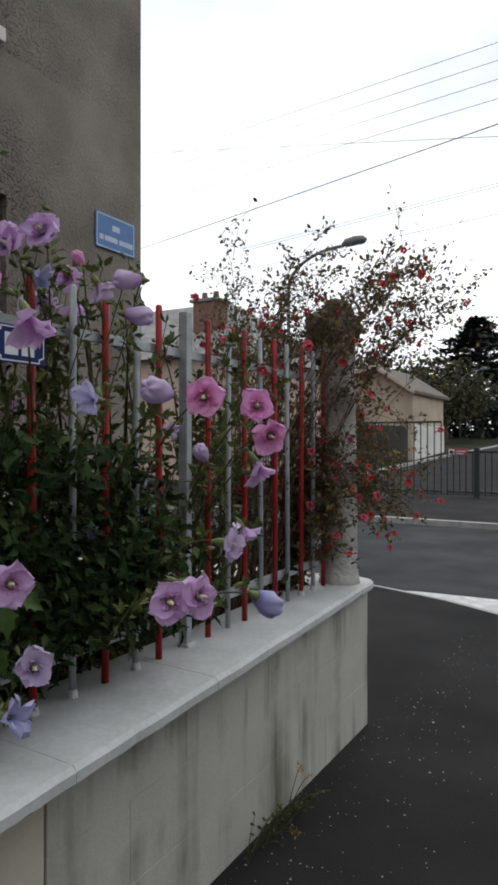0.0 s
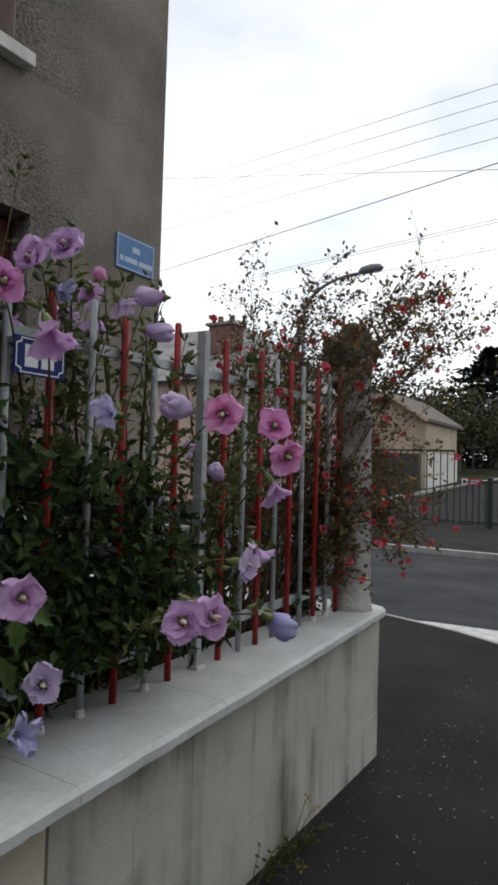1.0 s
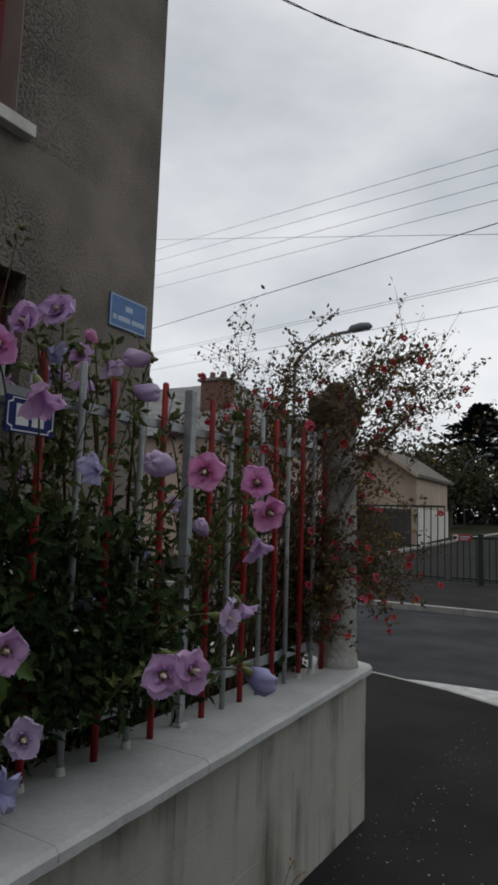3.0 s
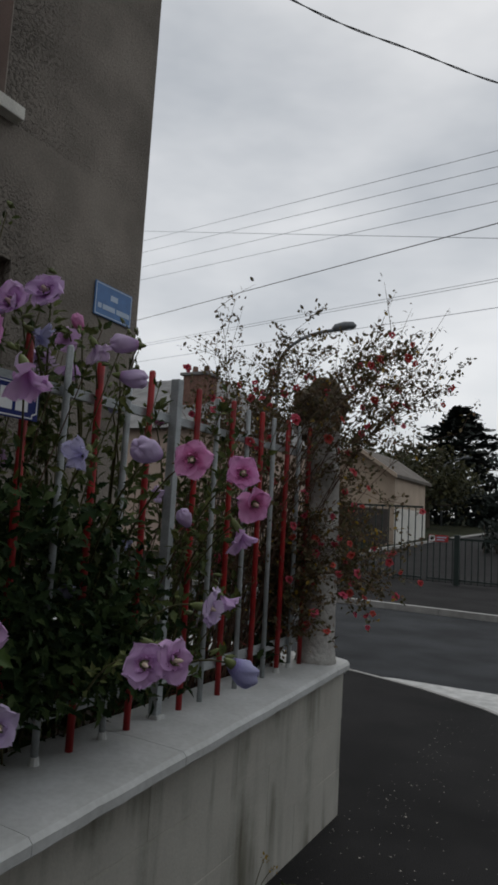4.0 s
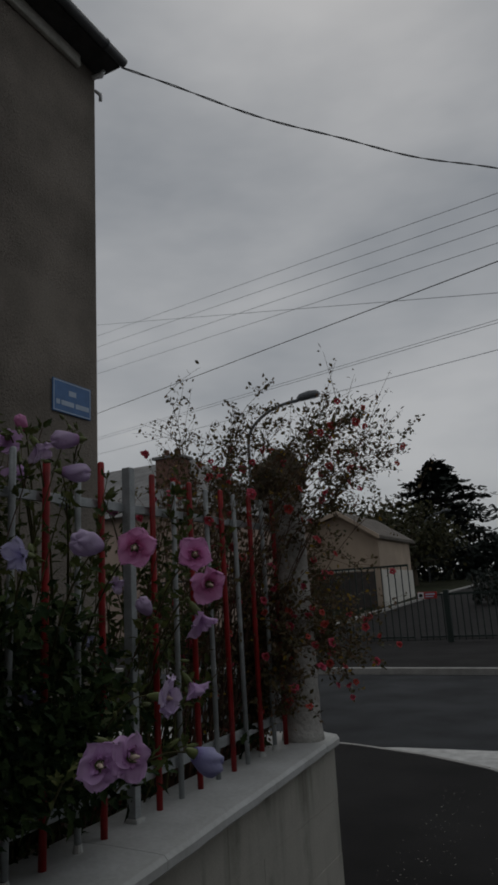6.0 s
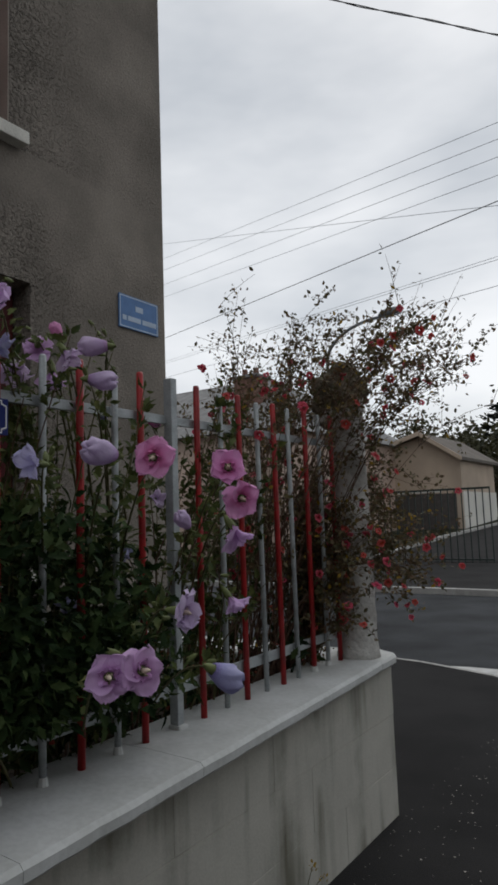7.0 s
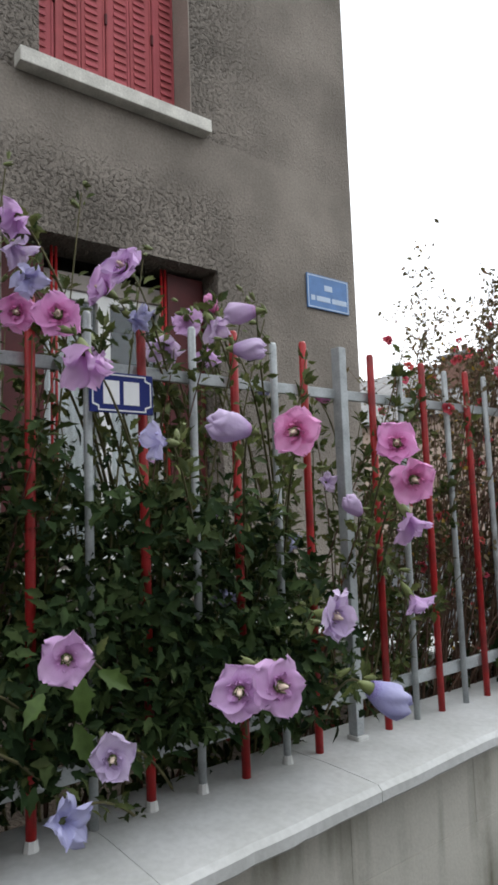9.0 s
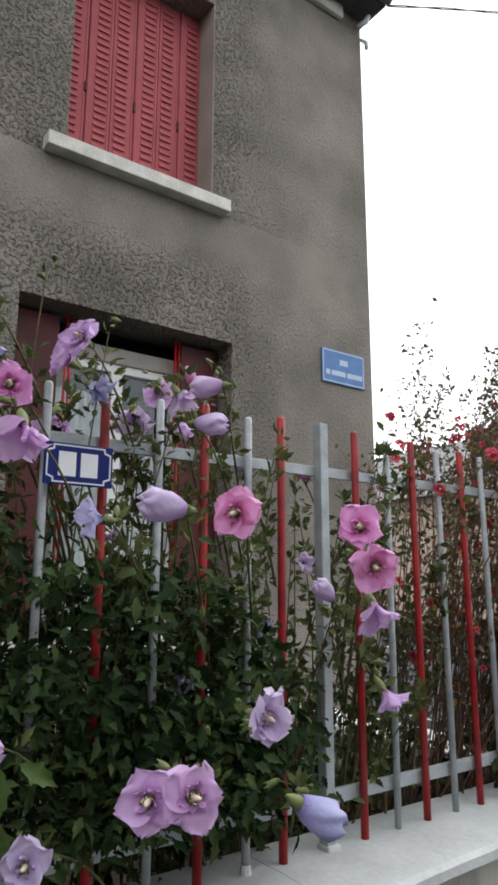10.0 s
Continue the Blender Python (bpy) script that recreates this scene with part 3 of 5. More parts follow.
def cap_slab(y0, y1, last=False):
    bm = bmesh.new()
    n = max(4, int((y1 - y0) / 0.022))
    rows = []
    for i in range(n + 1):
        y = y0 + (y1 - y0) * i / n
        chip = 0.003 * noise.noise((y * 6, 3, 1)) + 0.010 * min(0, noise.noise((y * 26, 8, 2)) + 0.32)
        low = 0.002 * noise.noise((y * 14, 1, 5)) + 0.010 * max(0, noise.noise((y * 34, 4, 2)) - 0.25)
        xo = cap_edge(y) + chip
        if last:
            k = max(0.0, (y - (y1 - 0.06)) / 0.06)
            xo -= 0.05 * (1 - math.sqrt(max(0, 1 - k * k)))
        section = ((-1.40, 0.648), (xo - 0.014, 0.652 + low), (xo, 0.663 + low), (xo + 0.001, 0.686), (xo - 0.010, 0.697), (xo - 0.04, 0.699), (-1.22, 0.703), (-1.40, 0.700))
        rows.append([bm.verts.new((x, y, z + 0.0015 * noise.noise((x * 9, y * 9, 0)))) for x, z in section])
    m = len(rows[0])
    for a, b in zip(rows, rows[1:]):
        for k in range(m):
            bm.faces.new((a[k], a[(k + 1) % m], b[(k + 1) % m], b[k]))
    bm.faces.new(rows[0])
    bm.faces.new(rows[-1])
    part("slab", bm, CAP_PAINT, coping)


cap_slab(-1.6, -0.32)
cap_slab(-0.315, 1.0885)
cap_slab(1.09, 1.668)
cap_slab(1.670, 3.205, True)

return_wall = thing("wall_return", (-2.6, 3.05, 0), "low whitewashed garden wall turning from the street corner", "wall", kind="structure")
part("core", boxed(-3.8, -1.41, 2.96, 3.15, -0.1, 0.648, 0.006), WALL_PAINT, return_wall)
part("slab", boxed(-3.8, -1.405, 2.90, 3.19, 0.652, 0.70, 0.012), CAP_PAINT, return_wall)

bm = bmesh.new()
bmesh.ops.create_grid(bm, x_segments=40, y_segments=60, size=0.5)
bmesh.ops.scale(bm, vec=(2.44, 6.5, 1), verts=bm.verts)
bmesh.ops.translate(bm, vec=(-2.59, -0.3, 0.50), verts=bm.verts)
for v in bm.verts:
    v.co.z += 0.06 * noise.noise(v.co * 3) + 0.02 * noise.noise(v.co * 14)
whole("garden_soil", bm, SOIL, "dark garden soil bed behind the low wall", "soil", kind="structure", smooth=True)

# ---- fence ----
FX = -1.28
fence = thing("fence", (FX, 1.0, 0.70), "steel picket fence, bars alternately red and galvanised, on the coping", "fence")
part("rail", boxed(FX - 0.024, FX - 0.012, -1.6, 2.98, 1.622, 1.650, 0.002), ZINC, fence)
part("rail", boxed(FX - 0.024, FX - 0.012, -1.6, 2.98, 0.795, 0.830, 0.002), ZINC, fence)
red_ys = [0.963, 1.22, 1.472, 1.708, 1.975, 2.217, 2.455, 2.69, 2.92]
grey_ys = [1.09, 1.35, 1.60, 2.10, 2.34, 2.565, 2.81]
red_ys += [0.963 - 0.249 * k for k in range(1, 10)]
grey_ys += [1.09 - 0.249 * k for k in range(1, 10)]
for ys_, mat, r in ((red_ys, RED, 0.0105), (grey_ys, ZINC, 0.0095)):
    for y in ys_:
        lean = random.uniform(-0.004, 0.004)
        top_z = (1.762 if mat is RED else 1.752) + random.uniform(-0.004, 0.004)
        p = part("picket", tube([(FX, y, 0.69), (FX + lean * 0.4, y + lean * 0.5, 1.2), (FX + lean, y + lean, top_z - 0.006),
                                 (FX + lean, y + lean, top_z)], [r, r, r, r * 0.7], 10), mat, fence,
                 "red painted steel bar" if mat is RED else "galvanised grey steel bar", True)
        if y < 1.3 and mat is RED or random.random() < 0.25:
            part("mortar_dab", tube([(FX, y, 0.695), (FX, y, 0.708), (FX, y, 0.722)], [r + 0.007, r + 0.004, r + 0.002], 9), CAP_PAINT, p)
for y in (1.85, -0.62):
    post = part("post", boxed(FX - 0.020, FX + 0.012, y - 0.014, y + 0.014, 0.69, 1.767, 0.003), ZINC, fence, "square galvanised steel post")
    part("mortar_dab", boxed(FX - 0.026, FX + 0.020, y - 0.018, y + 0.024, 0.69, 0.715, 0.007), CAP_PAINT, post)

# enamel number plate on the fence, writing as bars
plate = thing("number_plate", (FX + 0.03, 1.145, 1.574), "small navy enamel plate with notched white border and white bars", "plate")
px = -1.236
part("panel", boxed(px - 0.004, px, 1.070, 1.218, 1.530, 1.616, 0.0015), NAVY_ENAMEL, plate)


def plate_frame(y0, y1, z0, z1, w, notch, x):
    bm = bmesh.new()
    def outline(i):
        a, b, c, d, q = y0 + i, y1 - i, z0 + i, z1 - i, notch
        return [(a + q, c), (b - q, c), (b - q, c + q * 0.6), (b, c + q), (b, d - q), (b - q, d - q * 0.6), (b - q, d), (a + q, d),
                (a + q, d - q * 0.6), (a, d - q), (a, c + q), (a + q, c + q * 0.6)]
    o, i = [bm.verts.new((x, y, z)) for y, z in outline(0)], [bm.verts.new((x, y, z)) for y, z in outline(w)]
    for k in range(len(o)):
        bm.faces.new((o[k], o[(k + 1) % len(o)], i[(k + 1) % len(o)], i[k]))
    bmesh.ops.extrude_face_region(bm, geom=bm.faces[:])
    bmesh.ops.translate(bm, vec=(0.0008, 0, 0), verts=bm.verts[len(o) * 2:])
    return bm


part("border", plate_frame(1.075, 1.213, 1.534, 1.612, 0.0028, 0.013, px + 0.0004), WHITE_ENAMEL, plate, "notched white border line")
part("bar", boxed(px, px + 0.0012, 1.100, 1.137, 1.548, 1.598, 0.0005), WHITE_ENAMEL, plate, "white bar")
part("bar", boxed(px, px + 0.0012, 1.147, 1.184, 1.548, 1.598, 0.0005), WHITE_ENAMEL, plate, "white bar")
for y in (1.09, 1.205):
    part("bracket", boxed(FX - 0.01, px - 0.004, y - 0.008, y + 0.008, 1.60, 1.614), ZINC, plate)

# ---- rendered corner pillar with a mossy lump on top ----
pillar = thing("pillar", (-1.26, 3.03, 0.70), "crooked whitish concrete pillar with a mossy brown lump on top", "pillar")
bm = bmesh.new()
pts, radii = [], []
for k in range(26):
    z = 0.69 + 1.16 * k / 25
    pts.append((-1.250 - 0.008 * k / 25 + 0.003 * math.sin(z * 7), 3.045, z))
    radii.append(0.082 + 0.012 * max(0, 1 - k / 5) + 0.002 * math.sin(z * 21))
tube_into(bm, pts, radii, 20)
for v in bm.verts:
    v.co += Vector((noise.noise(v.co * 11), noise.noise(v.co * 11 + Vector((5, 0, 0))), 0)) * 0.008
part("shaft", bm, CONCRETE, pillar, "pale rough concrete shaft", True)
part("neck", boxed(-1.385, -1.235, 2.955, 3.10, 1.74, 1.85, 0.015), CONCRETE, pillar)
bm = bmesh.new()
bmesh.ops.create_icosphere(bm, subdivisions=5, radius=1.0)
for v in bm.verts:
    d = v.co.normalized()
    k = 1 + 0.30 * noise.noise(d * 1.7 + Vector((3, 1, 0))) + 0.16 * noise.noise(d * 5) + 0.09 * noise.noise(d * 14) + 0.04 * noise.noise(d * 40)
    v.co = Vector((-1.298 + 0.02 * d.z, 3.045, 1.870)) + Vector((d.x * 0.130, d.y * 0.120, d.z * 0.14)) * k
part("lump", bm, MOSSY, pillar, "rough mossy brown lump of concrete", True)

# ---- the house ----
HX, HY = -3.81, 4.73
house = thing("house", (HX, 2.0, 0), "grey-brown roughcast house with red shutters", "house")


def pierced(x, thick, y0, y1, z0, z1, holes):
    """A wall along y at x, of that thickness, with openings cut through."""
    yb = sorted({y0, y1, *(v for h in holes for v in h[:2])})
    zb = sorted({z0, z1, *(v for h in holes for v in h[2:])})
    bm = bmesh.new()
    def solid(y, z):
        return y0 < y < y1 and z0 < z < z1 and not any(h[0] < y < h[1] and h[2] < z < h[3] for h in holes)
    for a, b in zip(yb, yb[1:]):
        for c, d in zip(zb, zb[1:]):
            if not solid((a + b) / 2, (c + d) / 2):
                continue
            for xx in (x, x - thick):
                bm.faces.new([bm.verts.new((xx, *q)) for q in ((a, c), (b, c), (b, d), (a, d))])
            for (p, q), (my, mz) in ((((a, c), (a, d)), (a - 1e-3, (c + d) / 2)), (((b, c), (b, d)), (b + 1e-3, (c + d) / 2)),
                                     (((a, c), (b, c)), ((a + b) / 2, c - 1e-3)), (((a, d), (b, d)), ((a + b) / 2, d + 1e-3))):
                if not solid(my, mz):
                    bm.faces.new([bm.verts.new((x, *p)), bm.verts.new((x, *q)), bm.verts.new((x - thick, *q)), bm.verts.new((x - thick, *p))])
    bmesh.ops.remove_doubles(bm, verts=bm.verts, dist=1e-4)
    return bm


UP, LOW = (1.965, 3.10, 4.13, 5.85), (1.74, 3.285, 1.02, 3.052)
part("front_wall", pierced(HX, 0.36, -7.0, HY, -0.1, 6.62, [UP, LOW]), ROUGHCAST, house, "grey-brown roughcast street wall")
part("end_wall", boxed(-12.0, HX - 0.36, HY - 0.36, HY, -0.1, 6.62), ROUGHCAST, house)
part("end_wall", boxed(-12.0, HX - 0.36, -7.0, -6.64, -0.1, 6.62), ROUGHCAST, house)
part("back_wall", boxed(-12.0, -11.7, -6.64, HY - 0.36, -0.1, 6.62), ROUGHCAST, house)
# inner sheets close the rooms; the dark colour supplies the unlit look
part("inner_wall", boxed(-6.6, -6.5, -6.6, HY - 0.37, 0, 6.5), INTERIOR_SHADE, house)
part("inner_floor", boxed(-6.5, HX - 0.36, -6.6, HY - 0.37, 3.3, 3.55), INTERIOR_SHADE, house)
part("soffit", boxed(-12.2, HX + 0.27, -7.2, HY + 0.07, 6.60, 6.655, 0.004), ROOF_TILE, house, "dark boarded soffit")
part("cove", boxed(HX + 0.001, HX + 0.055, -7.0, HY - 0.26, 6.46, 6.598, 0.02), SILL, house, "pale cove moulding under the eaves")
bm = bmesh.new()
corners = [bm.verts.new(p) for p in ((HX + 0.28, HY + 0.09, 6.66), (HX + 0.28, -7.3, 6.66), (-12.3, -7.3, 6.66), (-12.3, HY + 0.09, 6.66))]
ridge = [bm.verts.new(p) for p in ((-8.1, -3.2, 9.5), (-8.1, 0.6, 9.5))]
for fc in ((corners[0], corners[1], ridge[0], ridge[1]), (corners[1], corners[2], ridge[0]), (corners[2], corners[3], ridge[1], ridge[0]), (corners[3], corners[0], ridge[1]), tuple(corners)):
    bm.faces.new(fc)
part("roof", bm, ROOF_TILE, house, "dark hipped roof")
part("gutter", tube([(HX + 0.31, HY + 0.08, 6.645), (HX + 0.31, -7.3, 6.645)], 0.05, 10), GUTTER, house, "dark zinc gutter", True)
for k in range(14):
    y = HY - 0.2 - 0.85 * k
    part("gutter_bracket", tube([(HX + 0.31, y, 6.645), (HX + 0.31, y - 0.02, 6.645)], 0.057, 10), GUTTER, house)
part("insulator", tube([(HX + 0.02, HY - 0.06, 6.50), (HX + 0.10, HY - 0.02, 6.52), (HX + 0.12, HY, 6.58)], [0.02, 0.03, 0.022], 8), WHITE_ENAMEL, house, "white porcelain insulator", True)
part("insulator", tube([(HX + 0.02, HY - 0.02, 6.38), (HX + 0.06, HY + 0.02, 6.34), (HX + 0.05, HY + 0.03, 6.28)], [0.015, 0.022, 0.018], 8), WHITE_ENAMEL, house, "white porcelain insulator", True)

# upper window: sill and closed folding shutters of pressed steel
part("window_sill", boxed(HX - 0.30, HX + 0.10, 1.815, 3.20, 4.026, 4.122, 0.008), SILL, house, "pale concrete sill with a worn front edge")
for y0, y1 in ((UP[0], UP[0] + 0.004), (UP[1] - 0.012, UP[1] - 0.001)):
    part("reveal", boxed(HX - 0.355, HX - 0.003, y0 + 0.0005, y1, UP[2], UP[3]), SMOOTH_RENDER, house, "smooth grey window reveal")
sx = HX - 0.22
leaf_w = (UP[1] - UP[0] - 0.012) / 6
slat_mesh = None
for k in range(6):
    y0 = UP[0] + 0.006 + leaf_w * k
    y1 = y0 + leaf_w - 0.004
    zig = 0.006 if k % 2 else 0.0
    lf = part("shutter", boxed(sx - 0.018 + zig, sx + zig, y0, y1, 4.14, 5.84, 0.003), SHUTTER, house, "red steel shutter leaf with pressed louvres")
    for side in (y0 + 0.012, y1 - 0.012):
        part("rib", boxed(sx + zig, sx + zig + 0.005, side - 0.008, side + 0.008, 4.15, 5.83, 0.002), SHUTTER, lf)
    for r in range(29):
        z = 4.19 + r * 0.056
        if slat_mesh is None:
            b2 = boxed(-0.003, 0.003, -0.045, 0.045, -0.017, 0.017, 0.0, pose(0, 0, 0, 0, -15, 0))
            slat_mesh = bpy.data.meshes.new("slat")
            b2.to_mesh(slat_mesh)
            b2.free()
            slat_mesh.materials.append(SHUTTER)
        s = new("slat", slat_mesh)
        s.parent = lf
        s.location = Vector((sx + zig + 0.005, (y0 + y1) / 2 + (0.014 if k % 2 else -0.014), z)) - ORIGIN[lf]
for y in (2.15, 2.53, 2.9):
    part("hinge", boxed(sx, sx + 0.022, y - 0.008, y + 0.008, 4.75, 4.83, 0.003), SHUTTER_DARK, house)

# lower window: folded shutters at both sides, taupe head, white casement with net curtains
wx = HX - 0.25
part("window_sill", boxed(HX - 0.30, HX + 0.08, 1.64, 3.37, 0.93, 1.018, 0.008), SILL, house)
part("window_head", boxed(wx - 0.06, wx + 0.02, LOW[0], LOW[1], 2.80, 2.91, 0.006), TAUPE, house, "taupe window head board")
# folded leaves: the recess shade is put into their deeper red
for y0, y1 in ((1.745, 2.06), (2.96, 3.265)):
    part("shutter", boxed(wx + 0.01, wx + 0.08, y0, y1, 1.04, 3.02, 0.006), SHUTTER_DARK, house, "dark red shutter folded into the reveal, its shade in the colour")
for y in (2.10, 2.13, 2.90, 2.93):
    part("shutter_rod", tube([(wx + 0.10, y, 1.04), (wx + 0.10, y, 3.03)], 0.009, 8), RED, house, "thin red upright rod", True)
frame_ = part("window", boxed(wx - 0.06, wx, 2.03, 2.08, 1.03, 2.80, 0.004), WHITE_FRAME, house, "white casement window with net curtains")
for y0, y1, z0, z1 in ((2.93, 2.98, 1.03, 2.80), (2.08, 2.93, 2.74, 2.80), (2.08, 2.93, 1.03, 1.09), (2.46, 2.55, 1.09, 2.74)):
    part("frame", boxed(wx - 0.06, wx + (0.006 if y0 == 2.46 else 0), y0, y1, z0, z1, 0.004), WHITE_FRAME, frame_)
for y0, y1 in ((2.08, 2.46), (2.55, 2.93)):
    g = part("pane", boxed(wx - 0.035, wx - 0.031, y0, y1, 1.09, 2.74), GLASS, frame_)
    g.visible_shadow = False
    bm = bmesh.new()
    cols = []
    for k in range(41):
        y = y0 + (y1 - y0) * k / 40
        x = wx - 0.09 + 0.012 * math.sin(k * 1.1) + 0.006 * math.sin(k * 2.7)
        cols.append([bm.verts.new((x, y, z)) for z in (1.08, 1.8, 2.60 if y0 < 2.3 else 2.34)])
    for a, b in zip(cols, cols[1:]):
        for i in range(2):
            bm.faces.new((a[i], b[i], b[i + 1], a[i + 1]))
    part("curtain", bm, CURTAIN, frame_, "white net curtain", True)

# blue street plate on the house corner, writing as bars
sign = thing("street_sign", (HX + 0.01, 4.385, 3.065), "blue enamel street plate with pale border and bars", "sign")
part("panel", boxed(HX + 0.006, HX + 0.018, 4.15, 4.624, 2.923, 3.208, 0.004), BLUE_ENAMEL, sign)
part("border", plate_frame(4.158, 4.616, 2.931, 3.200, 0.009, 0.004, HX + 0.0185), FADED_WHITE, sign, "pale border line")
part("bar", boxed(HX + 0.018, HX + 0.0195, 4.342, 4.432, 3.085, 3.132), FADED_WHITE, sign, "pale bar")
for y0, y1 in ((4.19, 4.235), (4.25, 4.405), (4.425, 4.595)):
    part("bar", boxed(HX + 0.018, HX + 0.0195, y0, y1, 2.99, 3.032), FADED_WHITE, sign, "pale bar")

# ---- across the street ----
nb = thing("neighbour_house", (-16, 22, 0), "pinkish rendered house with a grey roof across the street", "house")
part("wall", pierced(-11.2, 0.3, 18.6, 30.0, -0.2, 4.2, [(20.5, 21.6, 1.2, 2.6)]), PINK_RENDER, nb)
bm = boxed(-24, -11.52, 18.6, 18.9, -0.2, 4.2)
part("wall", bm, PINK_RENDER, nb, "pinkish rendered wall")
part("wall", boxed(-24, -11.5, 29.7, 30.0, -0.2, 4.2), PINK_RENDER, nb)
bm = bmesh.new()
a = [bm.verts.new(p) for p in ((-24.3, 18.2, 4.15), (-10.9, 18.2, 4.15), (-10.9, 30.4, 4.15), (-24.3, 30.4, 4.15))]
r_ = [bm.verts.new(p) for p in ((-22.0, 24.3, 7.2), (-15.0, 24.3, 7.2))]
for fc in ((a[0], a[1], r_[1], r_[0]), (a[1], a[2], r_[1]), (a[2], a[3], r_[0], r_[1]), (a[3], a[0], r_[0]), tuple(a)):
    bm.faces.new(fc)
part("roof", bm, GREY_TILE, nb, "grey tiled roof")
ch = part("chimney", boxed(-14.3, -13.3, 20.6, 21.4, 4.9, 6.45, 0.02), BRICK, nb, "brick chimney with pots")
part("chimney_cap", boxed(-14.4, -13.2, 20.5, 21.5, 6.45, 6.56, 0.02), GREY_TILE, ch)
for x in (-14.05, -13.55):
    part("chimney_pot", tube([(x, 21, 6.56), (x, 21, 6.86)], [0.13, 0.10], 10), BRICK, ch)

shed = thing("shed", (-9.5, 30, rise(28)), "ochre rendered outbuilding with a low gable behind the fence", "shed")
g0 = 0.30
bm = bmesh.new()
prof = [(-14.6, g0), (-8.35, g0), (-8.35, 3.48), (-9.9, 4.50), (-14.6, 3.1)]
fr = [bm.verts.new((x, 28, z)) for x, z in prof]
bk = [bm.verts.new((x, 33, z)) for x, z in prof]
bm.faces.new(fr)
bm.faces.new(bk)
for k in range(5):
    bm.faces.new((fr[k], fr[(k + 1) % 5], bk[(k + 1) % 5], bk[k]))
part("wall", bm, SHED_RENDER, shed, "ochre rendered gable wall")
for (x0, z0), (x1, z1) in (((-9.9, 4.52), (-8.15, 3.36)), ((-9.9, 4.52), (-15.0, 2.98))):
    bm = bmesh.new()
    v = [bm.verts.new((x, y, z)) for x, z in ((x0, z0), (x1, z1), (x1, z1 + 0.13), (x0, z0 + 0.13)) for y in (27.6, 33.4)]
    for fc in ((0, 2, 4, 6), (1, 3, 5, 7), (0, 1, 3, 2), (2, 3, 5, 4), (4, 5, 7, 6), (6, 7, 1, 0)):
        bm.faces.new([v[i] for i in fc])
    part("roof", bm, BROWN_TILE, shed, "brown roof slope")
    bm = bmesh.new()
    v = [bm.verts.new((x, y, z)) for x, z in ((x0, z0 - 0.03), (x1, z1 - 0.03), (x1, z1 + 0.15), (x0, z0 + 0.15)) for y in (27.52, 27.59)]
    for fc in ((0, 2, 4, 6), (1, 3, 5, 7), (0, 1, 3, 2), (2, 3, 5, 4), (4, 5, 7, 6), (6, 7, 1, 0)):
        bm.faces.new([v[i] for i in fc])
    part("rake_board", bm, SHED_RENDER, shed, "pale board along the gable edge")
part("pale_panel", boxed(-8.40, -8.30, 28.02, 32.98, g0, 2.1), SHED_WHITE, shed, "white painted lower side wall")
# no hole is cut: a flat slab carries the opening's shade as colour
part("doorway", boxed(-12.4, -8.6, 27.94, 28.03, g0, 2.05), INTERIOR_SHADE, shed, "flat dark panel coloured as the shed opening's shade")
part("lintel_strip", boxed(-12.0, -9.2, 27.9, 28.03, 2.1, 2.22), SHED_WHITE, shed)


def railing(name, x0, x1, y, h, step, label, z0=0.02):
    t = thing(name, ((x0 + x1) / 2, y, z0), label, name.replace("_", " "))
    part("rail", boxed(x0, x1, y - 0.02, y + 0.02, z0 + h - 0.05, z0 + h), GATE_GREEN, t)
    part("rail", boxed(x0, x1, y - 0.02, y + 0.02, z0 + 0.10, z0 + 0.14), GATE_GREEN, t)
    n = int((x1 - x0) / step)
    me = None
    for k in range(n + 1):
        if me is None:
            b = boxed(-0.012, 0.012, -0.012, 0.012, 0.04, h)
            me = bpy.data.meshes.new("bar")
            b.to_mesh(me)
            b.free()
            me.materials.append(GATE_GREEN)
        o = new("bar", me)
        o.parent = t
        o.location = Vector((x0 + k * step, y, z0)) - ORIGIN[t]
    return t


railing("railing", -12.0, -4.35, 17.0, 1.86, 0.17, "dark green steel railing across the street")
gate = railing("gate", -4.2, 4.0, 17.0, 1.12, 0.15, "low dark green steel gate across the drive")
post_far = thing("gate_post", (-3.49, 17.0, 0), "dark green steel gate post", "gate post")
part("post", boxed(-3.55, -3.43, 16.9, 17.06, 0, 1.22, 0.01), GATE_GREEN, post_far)
notice = thing("notice_sign", (-3.93, 16.95, 1.11), "small red and white notice board on the gate", "sign")
part("board", boxed(-4.16, -3.70, 16.93, 16.96, 1.03, 1.19, 0.004), SIGN_RED, notice)
part("symbol_panel", boxed(-4.15, -4.01, 16.92, 16.932, 1.04, 1.18), WHITE_ENAMEL, notice)
part("symbol", tube([(-4.08, 16.91, 1.11), (-4.08, 16.925, 1.11)], 0.045, 14), CABLE, notice)
part("bar", boxed(-3.97, -3.74, 16.92, 16.932, 1.12, 1.15), FADED_WHITE, notice)
part("bar", boxed(-3.97, -3.78, 16.92, 16.932, 1.065, 1.09), FADED_WHITE, notice)

kerb_run([Vector((-8.2, 18.5, 0.06)), Vector((-8.0, 24, 0.42)), Vector((-7.6, 30, 0.72)), Vector((-6.5, 40, 1.26))], "kerb_drive", 0.06, 0.2,
         "pale kerb along the climbing drive")


